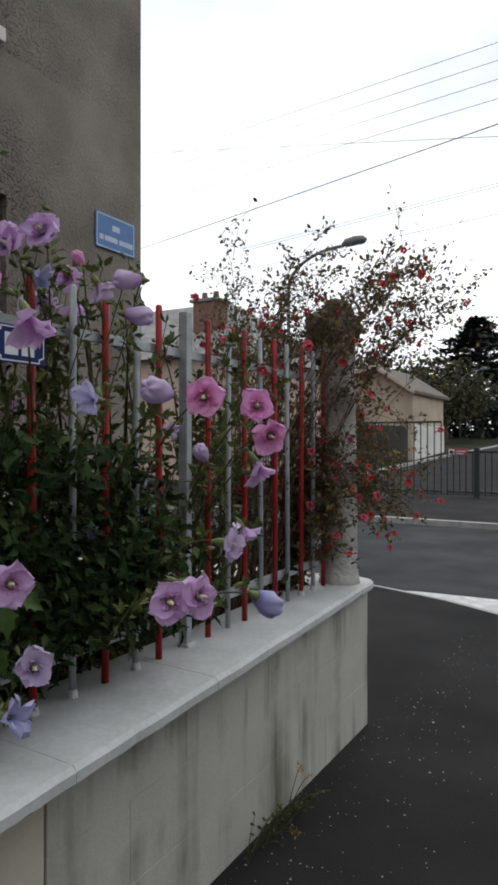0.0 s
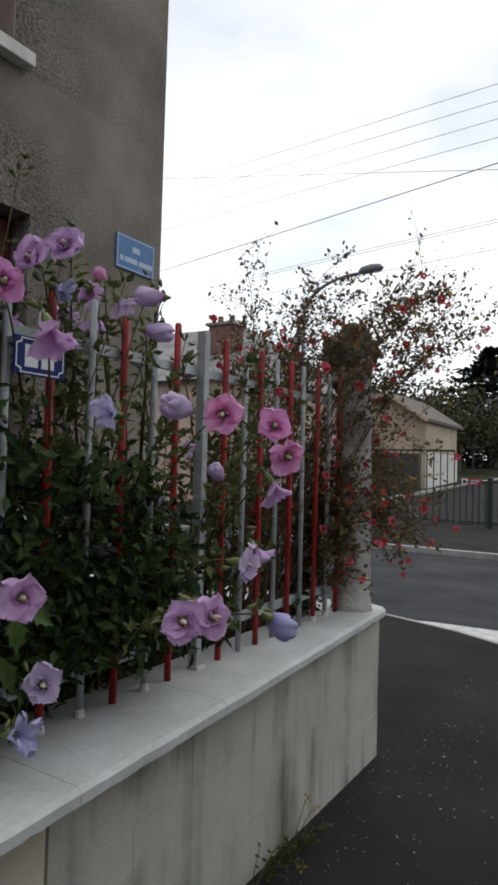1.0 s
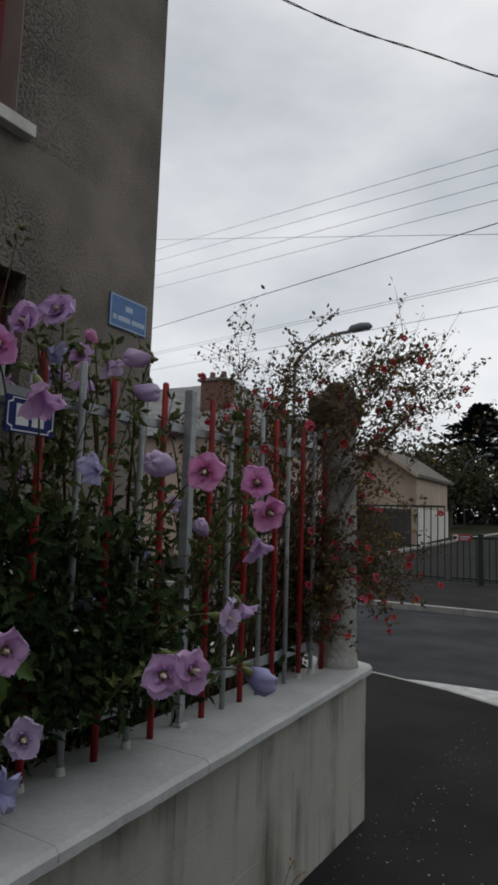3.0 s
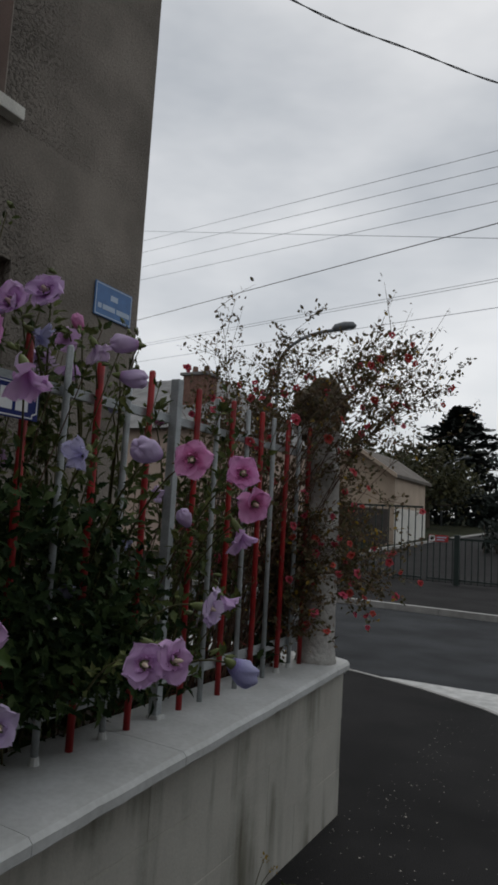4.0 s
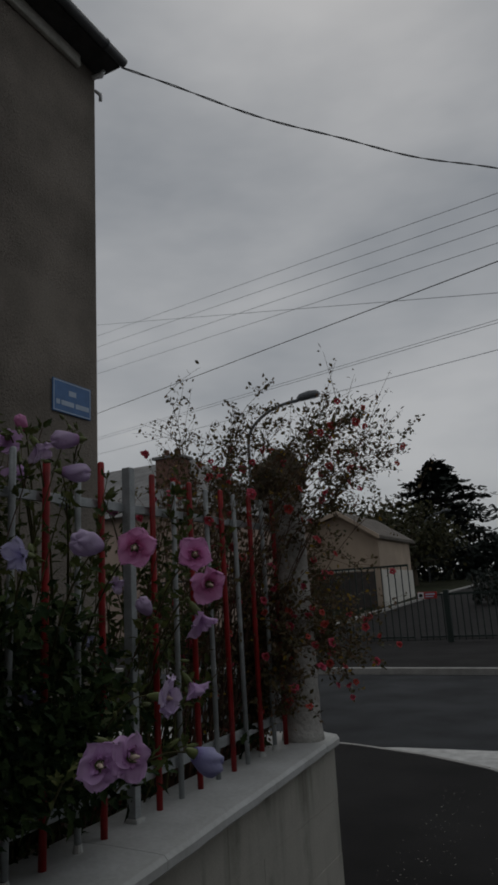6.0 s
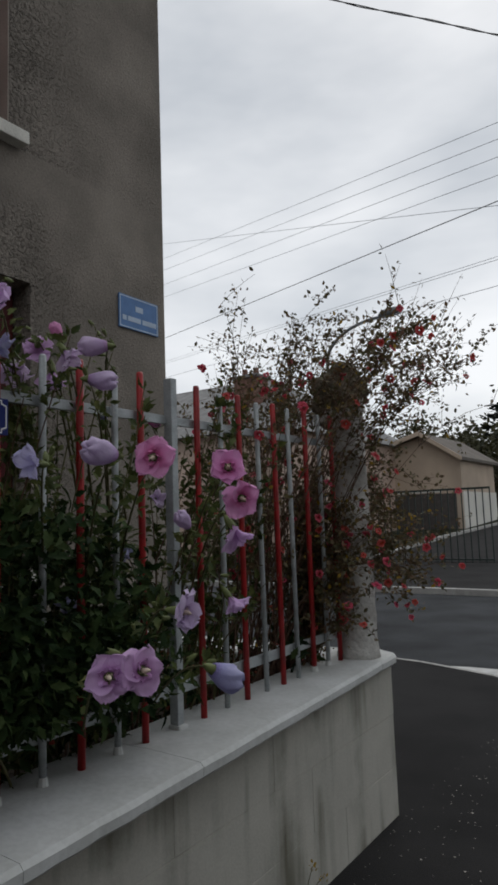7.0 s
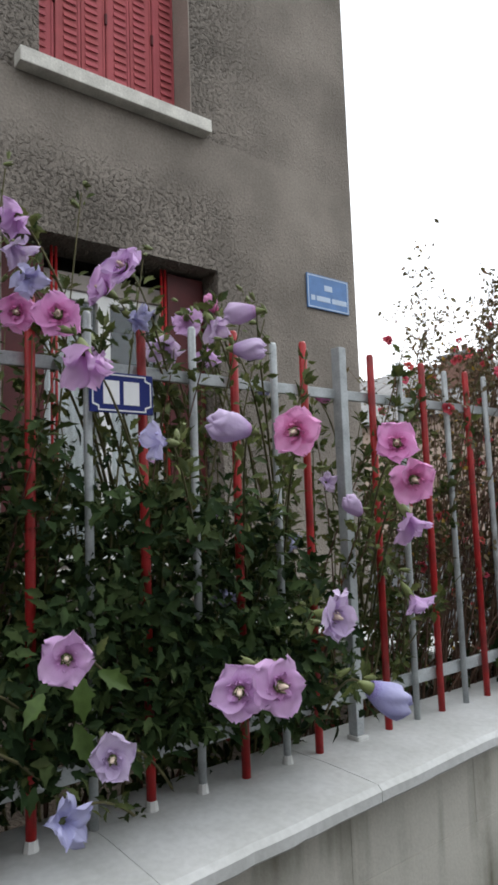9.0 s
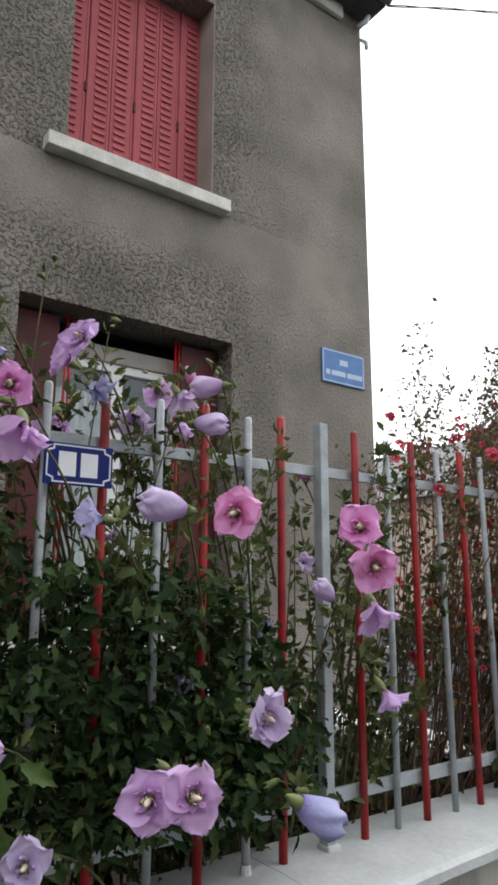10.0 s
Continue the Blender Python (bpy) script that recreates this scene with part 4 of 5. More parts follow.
def street_lamp(x, y, z0, h, reach, label, scale=1.0):
    t = thing("street_lamp", (x, y, z0), label, "street lamp", "street lamps")
    part("pole", tube([(x, y, z0), (x, y, z0 + 0.35 * h), (x, y, h - 1.4 * scale)], [0.10 * scale, 0.08 * scale, 0.06 * scale], 10), LAMP_STEEL, t, "", True)
    arm = [Vector((x, y, h - 1.4 * scale))]
    for k in range(1, 13):
        a = math.pi / 2 * k / 12
        arm.append(Vector((x + reach * (1 - math.cos(a)) * 0.72, y, h - 1.4 * scale + 1.32 * scale * math.sin(a))))
    arm.append(Vector((x + reach * 0.78, y, h - 0.04 * scale)))
    part("arm", tube(arm, 0.062 * scale, 8), LAMP_STEEL, t, "curved steel arm", True)
    bm = bmesh.new()
    hx = x + reach * 0.72
    tube_into(bm, [(hx, y, h - 0.05 * scale), (hx + 0.15 * scale, y, h), (hx + 0.5 * scale, y, h + 0.05 * scale), (hx + 0.78 * scale, y, h + 0.04 * scale), (hx + 0.9 * scale, y, h + 0.02 * scale)],
              [0.07 * scale, 0.18 * scale, 0.21 * scale, 0.18 * scale, 0.06 * scale], 12)
    for v in bm.verts:
        v.co.z = h + (v.co.z - h) * 0.8
    hd = part("head", bm, LAMP_STEEL, t, "flat grey lamp head", True)
    part("lens", boxed(hx + 0.22 * scale, hx + 0.72 * scale, y - 0.09 * scale, y + 0.09 * scale, h - 0.11 * scale, h - 0.06 * scale, 0.01), FADED_WHITE, hd)


street_lamp(-11.5, 22.8, 0.2, 8.45, 3.0, "tall grey street lamp with a curved arm")
street_lamp(-10.3, 45, 1.4, 6.0, 1.7, "small distant street lamp with a curved arm", 0.7)


def cedar(x, y, z0, h, spread, seed):
    r = np.random.RandomState(seed)
    t = thing("cedar_tree", (x, y, z0), "dark cedar with flat layered boughs", "tree")
    part("trunk", tube([(x, y, z0), (x + 0.1, y, z0 + h * 0.5), (x, y, z0 + h)], [0.45, 0.25, 0.04], 10), TREE_BARK, t)
    lv, tw = Leaves(*NEEDLES), Twigs()
    for k in range(84):
        f = (k / 83) ** 0.9
        z = z0 + h * (0.04 + 0.94 * f)
        reach = spread * (1 - f) ** 0.75 * r.uniform(0.55, 1.12) + 0.3
        a = k * 2.4 + r.uniform(-0.5, 0.5)
        d = np.array((math.cos(a), math.sin(a), 0))
        p0 = np.array((x, y, z))
        tip = p0 + d * reach + np.array((0, 0, 0.1 * reach))
        pts = curve(p0, p0 + d * reach * 0.5 + (0, 0, 0.16 * reach), tip, 6)
        tw.add(pts, 0.07, 0.02)
        for q in range(int(60 + 70 * reach / spread)):
            s = r.uniform(0.25, 1.05)
            c = p0 + (tip - p0) * s + np.array((r.normal(0, 0.13 * reach * s + 0.1), r.normal(0, 0.13 * reach * s + 0.1), r.normal(0, 0.10) + 0.09 * reach * math.sin(3 * s)))
            dd = d + r.normal(0, 0.6, 3)
            dd[2] = r.normal(0, 0.2)
            lv.add(c, dd, np.array((r.normal(0, 0.3), r.normal(0, 0.3), 1.0)), r.uniform(0.3, 0.62))
    tw.link("branchwork", TREE_BARK, t)
    lv.link("crown", CEDAR, t, "dark layered needle pads")


def broad_tree(x, y, z0, h, w, seed, label, size=0.35, count=2600):
    r = np.random.RandomState(seed)
    t = thing("tree", (x, y, z0), label, "tree", "trees across the street")
    part("trunk", tube([(x, y, z0), (x, y, z0 + 0.4 * h), (x + 0.1, y, z0 + 0.75 * h)], [0.22, 0.15, 0.05], 8), TREE_BARK, t)
    lv, tw = Leaves(*OVAL), Twigs()
    clumps = []
    for k in range(34):
        d = r.normal(size=3)
        d /= np.linalg.norm(d)
        c = np.array((x, y, z0 + 0.6 * h)) + d * np.array((w, w, 0.40 * h)) * r.uniform(0.35, 0.95)
        clumps.append((c, r.uniform(0.16, 0.3) * w))
        tw.add(curve((x, y, z0 + 0.35 * h), (0.5 * (x + c[0]), 0.5 * (y + c[1]), c[2] - 0.1 * h), c, 5), 0.06, 0.015)
    for k in range(count):
        c, rad = clumps[r.randint(len(clumps))]
        lv.add(c + r.normal(0, rad * 0.6, 3), r.normal(size=3), r.normal(size=3) + (0, 0, 0.8), size * r.uniform(0.5, 1.1))
    tw.link("branchwork", TREE_BARK, t)
    lv.link("crown", TREE_LEAF, t)


cedar(-12.6, 62, 2.1, 10.2, 6.6, 3)
broad_tree(-10.5, 42, 1.2, 5.0, 3.2, 11, "olive green tree behind the outbuilding")
broad_tree(-14.5, 40, 1.1, 6.0, 3.4, 12, "olive green tree behind the outbuilding")
broad_tree(-17.5, 60, 2.1, 6.0, 4.5, 17, "dark green tree in the distance", 0.5)
broad_tree(-21.5, 34, 0.9, 7.6, 3.0, 16, "green tree rising behind the grey roof")


def hedge(x0, x1, y, z0, h, seed, label, size=0.3, count=3600):
    r = np.random.RandomState(seed)
    t = thing("hedge", ((x0 + x1) / 2, y, z0), label, "hedge", "hedges beyond the gate")
    lv, tw = Leaves(*OVAL), Twigs()
    for k in range(int((x1 - x0) / 0.5)):
        x = x0 + 0.5 * k
        tw.add(curve((x, y, z0), (x + r.normal(0, 0.2), y, z0 + 0.5 * h), (x + r.normal(0, 0.4), y, z0 + 0.9 * h), 4), 0.05, 0.01)
    for k in range(count):
        x = r.uniform(x0, x1)
        top_h = h * (0.82 + 0.18 * math.sin(x * 1.3 + seed) * math.sin(x * 0.47))
        lv.add(np.array((x, y + r.normal(0, 0.5), z0 + top_h * r.rand() ** 0.7)), r.normal(size=3), r.normal(size=3) + (0, -0.6, 0.6), size * r.uniform(0.5, 1.2))
    tw.link("branchwork", TREE_BARK, t)
    lv.link("foliage", CEDAR, t)


hedge(-17, -5.2, 47, 1.3, 3.4, 21, "dark overgrown hedge beyond the drive", 0.4, 6000)
hedge(-7.5, 6, 56, 1.6, 3.0, 22, "dark overgrown hedge beyond the drive", 0.4, 5000)
hedge(-4.6, 8, 27, 0.3, 1.5, 23, "low dark hedge behind the gate", 0.2, 6000)

# ---- overhead wires ----
def wire(name, a, b, r, mat, sag, label, more=0.6, back=0.3):
    a, b = Vector(a), Vector(b)
    d = b - a
    a, b = a - d * back, b + d * more
    pts = []
    for k in range(25):
        t = k / 24
        p = a.lerp(b, t)
        p.z -= sag * 4 * t * (1 - t)
        pts.append(p)
    whole(name, tube(pts, r, 5), mat, label, "cable", "overhead wires", "structure", True)


for za, zb, ya, yb, xa, xb in ((12.05, 8.00, 21.63, 12.34, -17.85, -0.81), (11.5, 7.75, 21.81, 12.47, -17.96, -0.83),
                               (11.01, 7.47, 21.96, 12.60, -18.05, -0.86), (12.48, 8.24, 21.49, 12.21, -17.76, -0.78)):
    wire("overhead_wire", (xa, ya, za), (xb, yb, zb), 0.0065, GREY_CABLE, 0.0, "thin grey overhead wire across the sky")
wire("overhead_wire", (-17.66, 21.34, 12.91), (-0.94, 12.97, 6.64), 0.007, GREY_CABLE, 0.0, "thin grey overhead wire across the sky")
wire("overhead_wire", (-18.3, 22.39, 9.42), (-0.89, 12.74, 7.18), 0.011, CABLE, 0.0, "dark overhead wire across the sky")
wire("overhead_wire", (-18.43, 22.62, 8.41), (-0.98, 13.14, 6.2), 0.006, GREY_CABLE, 0.0, "grey overhead wire across the sky")
wire("overhead_wire", (-18.44, 22.64, 8.32), (-0.98, 13.16, 6.15), 0.006, GREY_CABLE, 0.0, "grey overhead wire across the sky")
wire("overhead_wire", (-18.5, 22.77, 7.71), (-1.02, 13.32, 5.67), 0.007, GREY_CABLE, 0.0, "thin grey overhead wire across the sky")
# twisted service cable from the eaves
bm = bmesh.new()
p0, p1 = Vector((-3.5, 4.78, 6.57)), Vector((4.0, 14.0, 8.75))
for ph in (0, math.pi):
    pts = []
    for k in range(150):
        t = k / 149
        p = p0.lerp(p1, t)
        p.z -= 1.00 * 4 * t * (1 - t) - 0.015 * math.sin(t * 37)
        p += Vector((math.cos(t * 90 + ph), 0, math.sin(t * 90 + ph))) * 0.007
        pts.append(p)
    tube_into(bm, pts, 0.0055, 5)
whole("service_cable", bm, CABLE, "black twisted service cable from the house eaves", "cable", kind="structure", smooth=True)

# ---- mallow flowers ----
def corolla(theta0, theta1, R, seed, width=0.46, curl=0.0, petals=5, twist=0.0, bm=None):
    """Overlapping ruffled round petals about +z; the angles (degrees from the axis) set how far they open."""
    r = random.Random(seed)
    bm = bm or bmesh.new()
    nu, nv = 10, 10
    for k in range(petals):
        base = 2 * math.pi * (k + r.uniform(-0.09, 0.09)) / petals
        ph, size, droop = r.uniform(0, 6), R * r.uniform(0.86, 1.08), r.uniform(-16, 12)
        rows = []
        for i in range(nu + 1):
            u = i / nu
            row = []
            for j in range(nv + 1):
                v = 2 * j / nv - 1
                w = width * size * (0.16 + 1.05 * math.sin(min(u, 0.62) / 0.62 * math.pi / 2) ** 1.3) * (1 if u < 0.60 else math.sqrt(max(0, 1 - ((u - 0.60) / 0.408) ** 3.2)))
                lat = w * v
                uu = u * (1 - 0.05 * v * v + 0.045 * math.sin(7 * v + 3 * ph) * u ** 3)
                th = radians(theta0 + (theta1 + droop - theta0) * min(1, uu * 1.25) + curl * max(0, uu - 0.6) * 100)
                rad = size * uu * math.sin(th) + 0.003
                h = size * uu * math.cos(th)
                ruf = 0.12 * size * u * u * math.sin(3.2 * v + ph) + 0.06 * size * u ** 3 * math.sin(9 * v + 2 * ph) + 0.12 * size * v * u
                rad2, h2 = rad - ruf * math.cos(th), h + ruf * math.sin(th)
                ang = base + twist * u + lat / max(rad2, 0.34 * size) * (1.0 if theta1 > 50 else 0.8)
                row.append(bm.verts.new((rad2 * math.cos(ang), rad2 * math.sin(ang), h2)))
            rows.append(row)
        for a, b in zip(rows, rows[1:]):
            for j in range(nv):
                bm.faces.new((a[j], a[j + 1], b[j + 1], b[j]))
    return bm


def double(theta1, R, seed):
    """An open flower with a ruffle of small inner petals round the stamens."""
    bm = corolla(24, theta1, R * 0.97, seed, 0.55)
    return corolla(14, theta1 * 0.62, R * 0.52, seed + 50, 0.36, 0.0, 6, 0.4, bm)


def furled(length, seed):
    """A flower rolled shut: overlapping petals wound round the axis, a little open at the tip."""
    r = random.Random(seed)
    bm = bmesh.new()
    n, m = 12, 30
    rows = []
    for i in range(n + 1):
        u = i / n
        rad = length * (0.09 + 0.25 * math.sin(math.pi * min(1, 0.08 + u * 0.66)) ** 0.8) * (1 if u < 0.85 else 1 - 0.5 * (u - 0.85) / 0.15)
        row = []
        for j in range(m):
            a = 2 * math.pi * j / m
            saw = ((5 * a / (2 * math.pi) + 1.1 * u) % 1.0)
            k = 1 + 0.42 * u * (saw - 0.5) + 0.05 * noise.noise(Vector((math.cos(a) * 2, math.sin(a) * 2, u * 3 + seed)))
            row.append(bm.verts.new((rad * k * math.cos(a), rad * k * math.sin(a), length * u * (1 + 0.06 * u * math.sin(5 * a + seed)))))
        rows.append(row)
    for a, b in zip(rows, rows[1:]):
        for j in range(m):
            bm.faces.new((a[j], a[(j + 1) % m], b[(j + 1) % m], b[j]))
    tip = bm.verts.new((0, 0, length * 0.86))
    for j in range(m):
        bm.faces.new((rows[-1][j], rows[-1][(j + 1) % m], tip))
    return bm


def data_of(bm, name, mat):
    me = bpy.data.meshes.new(name)
    bm.to_mesh(me)
    bm.free()
    me.materials.append(mat)
    me.polygons.foreach_set("use_smooth", [True] * len(me.polygons))
    return me


def calyx_mesh():
    bm = bmesh.new()
    tube_into(bm, [(0, 0, -0.020), (0, 0, -0.012), (0, 0, -0.004), (0, 0, 0.006), (0, 0, 0.014)], [0.002, 0.006, 0.0085, 0.0095, 0.009], 8)
    for k in range(5):
        a = 2 * math.pi * k / 5
        q = [bm.verts.new((math.cos(a + d) * 0.0098, math.sin(a + d) * 0.0098, 0.008)) for d in (-0.5, 0.5)]
        q.append(bm.verts.new((math.cos(a) * 0.0115, math.sin(a) * 0.0115, 0.026)))
        bm.faces.new(q)
    return bm


def stamen_mesh():
    bm = tube([(0, 0, 0), (0, 0, 0.014), (0, 0.001, 0.028), (0, 0.002, 0.035)], [0.0022, 0.0048, 0.0044, 0.0018], 7)
    r = random.Random(4)
    for k in range(20):
        a, z = r.uniform(0, 6.3), r.uniform(0.010, 0.028)
        p = Vector((math.cos(a) * 0.0045, math.sin(a) * 0.0045, z))
        bmesh.ops.create_icosphere(bm, subdivisions=1, radius=0.0011, matrix=Matrix.Translation(p * 1.0 + Vector((p.x, p.y, 0)) * 0.5))
    return bm


CALYX_ME, STAMEN_ME = data_of(calyx_mesh(), "calyx", CALYX), data_of(stamen_mesh(), "stamen", STAMEN)
MESHES = {}


def corolla_data(shape, mat, seed):
    key = (shape, mat.name, seed % 4)
    if key not in MESHES:
        s = seed % 4 + 10
        bm = {"open": lambda: double(70, 0.050, s), "cup": lambda: double(55, 0.052, s), "bell": lambda: corolla(7, 25, 0.062, s, 0.40, 0.25, 5, 0.3),
              "bud": lambda: furled(0.062, s)}[shape]()
        MESHES[key] = data_of(bm, "flower", mat)
    return MESHES[key]


def flower(parent, shape, mat, p, aim, size, seed, label):
    m = Vector(aim).to_track_quat("Z", "Y").to_matrix().to_4x4() @ Matrix.Rotation(seed * 1.7, 4, "Z")
    back = Vector(aim).normalized() * {"open": 0.008, "cup": 0.012, "bell": 0.03, "bud": 0.03}[shape]
    ob = new("flower", corolla_data(shape, mat, seed))
    ob.parent = parent
    ob.matrix_local = Matrix.Translation(Vector(p) - back - ORIGIN[parent]) @ m @ Matrix.Scale(size * (0.93 if shape == "open" else 1.0), 4)
    tagged(ob, label)
    for nm, me in (("calyx", CALYX_ME), ("stamen", STAMEN_ME)) if shape in ("open", "cup") else (("calyx", CALYX_ME),):
        q = new(nm, me)
        q.parent = ob
    return ob


shrub = thing("hibiscus_shrub", (-1.55, 1.1, 0.5), "tall hibiscus shrub with mauve flowers growing through the fence", "shrub")
OPEN = [(-1.008, 0.919, 1.097, 1, -0.45, 0.05, 1.0), (-1.059, 1.021, 0.908, 1, -0.5, 0.1, 0.95), (-0.768, 1.076, 1.061, 0.8, -0.65, 0.1, 1.0),
        (-0.737, 1.123, 1.065, 0.9, -0.2, 0.1, 1.0), (-0.827, 1.566, 1.369, 0.85, -0.5, -0.25, 1.08), (-0.867, 1.574, 1.443, 0.7, -0.8, 0.15, 1.08),
        (-0.797, 1.232, 1.446, 0.45, -0.85, -0.15, 1.0), (-1.158, 0.972, 1.695, 0.85, -0.45, 0.0, 1.05), (-0.90, 0.68, 1.02, 1, -0.3, 0.1, 1.0),
        (-0.98, 0.72, 1.09, 0.8, -0.5, 0.3, 0.95)]
for k, (x, y, z, ax, ay, az, s) in enumerate(OPEN):
    flower(shrub, "open", PINK if k in (4, 5, 6, 7) else (LILAC if k == 1 else MAUVE), (x, y, z), (ax, ay, az), s, k,
           "open pink flower with crimson throat" if k in (4, 5, 6, 7) else "open mauve flower with crimson throat")
# half-open flowers turned aside
CUPS = [(-1.224, 1.102, 1.784, 0.15, -0.8, 0.2, 1.08), (-1.103, 1.082, 1.793, 0.3, -0.72, 0.25, 0.98), (-0.943, 1.052, 1.438, 0.05, -0.80, 0.05, 0.85),
        (-1.306, 1.356, 1.782, -0.6, 0.37, -0.1, 0.9), (-0.753, 1.249, 1.148, 0.88, 0.22, -0.1, 1.02), (-1.22, 0.916, 1.707, 0.6, -0.3, -0.1, 0.9)]
for k, (x, y, z, ax, ay, az, s) in enumerate(CUPS):
    flower(shrub, "bell" if k == 2 else "cup", (MAUVE, MAUVE, BLUISH, MAUVE, LILAC, PINK)[k], (x, y, z), (ax, ay, az), s, k + 1,
           "bluish flower half open" if k == 2 else "half-open ruffled mauve flower")
BELLS = [(-0.984, 0.948, 1.573, 0.56, -0.02, -0.8, 1.15), (-1.19, 1.157, 1.724, 0.7, 0.25, -0.4, 0.9), (-1.181, 1.35, 1.733, 0.43, 0.13, -0.6, 1.0),
         (-1.373, 1.462, 1.725, 0.14, 0.0, -0.9, 1.1), (-0.898, 1.64, 1.287, 0.45, 0.1, -0.7, 1.15), (-1.054, 1.831, 1.086, 0.4, 0.2, -0.7, 1.1),
         (-0.977, 0.904, 0.864, 0.78, 0.04, 0.1, 0.95), (-1.36, 1.13, 1.688, 0.3, -0.2, -0.6, 1.3), (-1.38, 1.331, 1.735, 0.5, -0.3, -0.5, 1.3),
         (-1.17, 0.895, 1.868, 0.5, -0.3, -0.5, 1.0), (-1.2, 0.906, 1.82, 0.3, 0.2, -0.6, 0.95), (-1.17, 0.917, 1.761, 0.6, 0.1, -0.3, 0.9)]
for k, (x, y, z, ax, ay, az, s) in enumerate(BELLS):
    mat = BLUISH if k in (1, 6, 11) else LILAC if k in (2, 8, 10) else MAUVE
    flower(shrub, "bell", mat, (x, y, z), (ax, ay, az), s, k, "bluish crumpled flower" if mat is BLUISH else "drooping mauve flower seen from the side")
BUDS = [(-0.687, 1.293, 1.027, 0.25, 0.7, -0.45, 1.15), (-0.825, 1.121, 1.451, -0.03, -0.85, 0.1, 1.15), (-1.408, 1.501, 1.877, -0.08, -0.35, 0.6, 0.8),
        (-1.12, 1.381, 1.754, -0.59, -0.68, -0.05, 1.1), (-1.068, 1.353, 1.657, 0.65, 0.47, -0.1, 1.05), (-1.362, 1.635, 1.64, 0.3, 0.1, -0.5, 0.75),
        (-1.131, 1.717, 1.321, 0.05, -0.5, 0.4, 1.0), (-1.34, 1.85, 1.631, 0.5, 0.6, -0.2, 0.65)]
for k, (x, y, z, ax, ay, az, s) in enumerate(BUDS):
    flower(shrub, "bud", BLUISH if k in (0, 5) else PINK if k in (2, 7) else LILAC, (x, y, z), (ax, ay, az), s, k,
           "closing bluish flower" if k in (0, 5) else "furled pale lilac flower")
MORE = [(-1.5, 1.55, 1.30, 0.4, -0.3, 0.2, 0.8), (-1.45, 1.75, 1.22, 0.3, 0.4, 0.1, 0.8), (-1.28, 1.43, 1.12, 0.4, -0.2, -0.4, 0.7),
        (-1.5, 1.35, 1.45, 0.4, 0.4, 0.1, 0.8), (-1.3, 1.802, 1.389, 0.4, -0.2, 0.0, 0.7), (-1.3, 1.672, 1.235, 0.4, 0.2, -0.2, 0.75)]
for k, (x, y, z, ax, ay, az, s) in enumerate(MORE):
    flower(shrub, "bell", (LILAC, LILAC, BLUISH, MAUVE, LILAC, BLUISH)[k], (x, y, z), (ax, ay, az), s, k + 2, "half-open lilac flower")

# hibiscus stems, leaves and green buds
lv, fine = Leaves(*LOBED), Leaves(*LOBED)
heads = [(np.array(q[:3]), np.array(q[3:6]) / np.linalg.norm(q[3:6])) for q in OPEN + CUPS + BELLS + BUDS + MORE]


def before_plate(p):
    """The shoots leave the enamel plate free."""
    return p[0] > -1.30 and 0.88 < p[1] < 1.25 and 1.48 < p[2] < 1.64


def leafy(pts, lo, hi, n, size, up=0.35):
    for k in range(n):
        s = rnd.uniform(lo, hi) * (len(pts) - 1)
        i = min(int(s), len(pts) - 2)
        p = pts[i] + (pts[i + 1] - pts[i]) * (s - i)
        if before_plate(p):
            continue
        d = rand_dir(up)
        d[0] += 0.25
        fine.add(p + d * 0.012, d, rand_dir(0.6) + np.array((0.4, -0.3, 0.4)), size * rnd.uniform(0.55, 1.15))


def one_stem(pts, r0, r1, mat, parent, name, label):
    t = Twigs()
    t.add(pts, r0, r1, 5)
    return t.link(name, mat, parent, label, "")


for k, (h, aim) in enumerate(heads):
    back = max(0.12, 0.5 * (h[0] + 1.55) + 0.12)
    foot = np.array((min(-1.42, h[0] - 0.12), min(2.3, h[1] + back), max(0.56, h[2] - 0.30 - rnd.uniform(0, 0.15))))
    mid = np.array((0.45 * foot[0] + 0.55 * h[0], 0.45 * foot[1] + 0.55 * h[1], h[2] - 0.03))
    pts = curve(foot, mid, h - aim * 0.032, 9)
    one_stem(pts, 0.0042, 0.0017, GREEN_STEM, shrub, "shoot", "green flowering shoot")
    leafy(pts, 0.2, 0.97, 26, 0.036)
for k in range(105):
    y = rnd.uniform(0.25, 2.35)
    foot = np.array((min(-1.43, -1.52 + rnd.normal(0, 0.1)), y + rnd.normal(0, 0.05), 0.52))
    topz = rnd.uniform(1.35, 1.82) if rnd.rand() < 0.65 else rnd.uniform(1.0, 1.4)
    tip = np.array((-1.36 + rnd.normal(0, 0.12), y + rnd.normal(0, 0.10), topz))
    pts = curve(foot, (foot + tip) / 2 + rnd.normal(0, 0.04, 3), tip, 9)
    one_stem(pts, 0.0042, 0.0012, GREEN_STEM if k % 2 else BARK, shrub, "stem", "upright leafy stem")
    # leaves stand in small clusters at the nodes
    for q in range(20 if y < 1.8 else 15):
        s = rnd.uniform(0.35, 1.0) * 8
        i = min(int(s), 7)
        p = pts[i] + (pts[i + 1] - pts[i]) * (s - i)
        for _ in range(0 if before_plate(p) else 4):
            d = rand_dir(0.5)
            d[0] += 0.2
            fine.add(p + d * 0.008, d, rand_dir(0.6) + np.array((0.4, -0.3, 0.4)), rnd.uniform(0.020, 0.046))
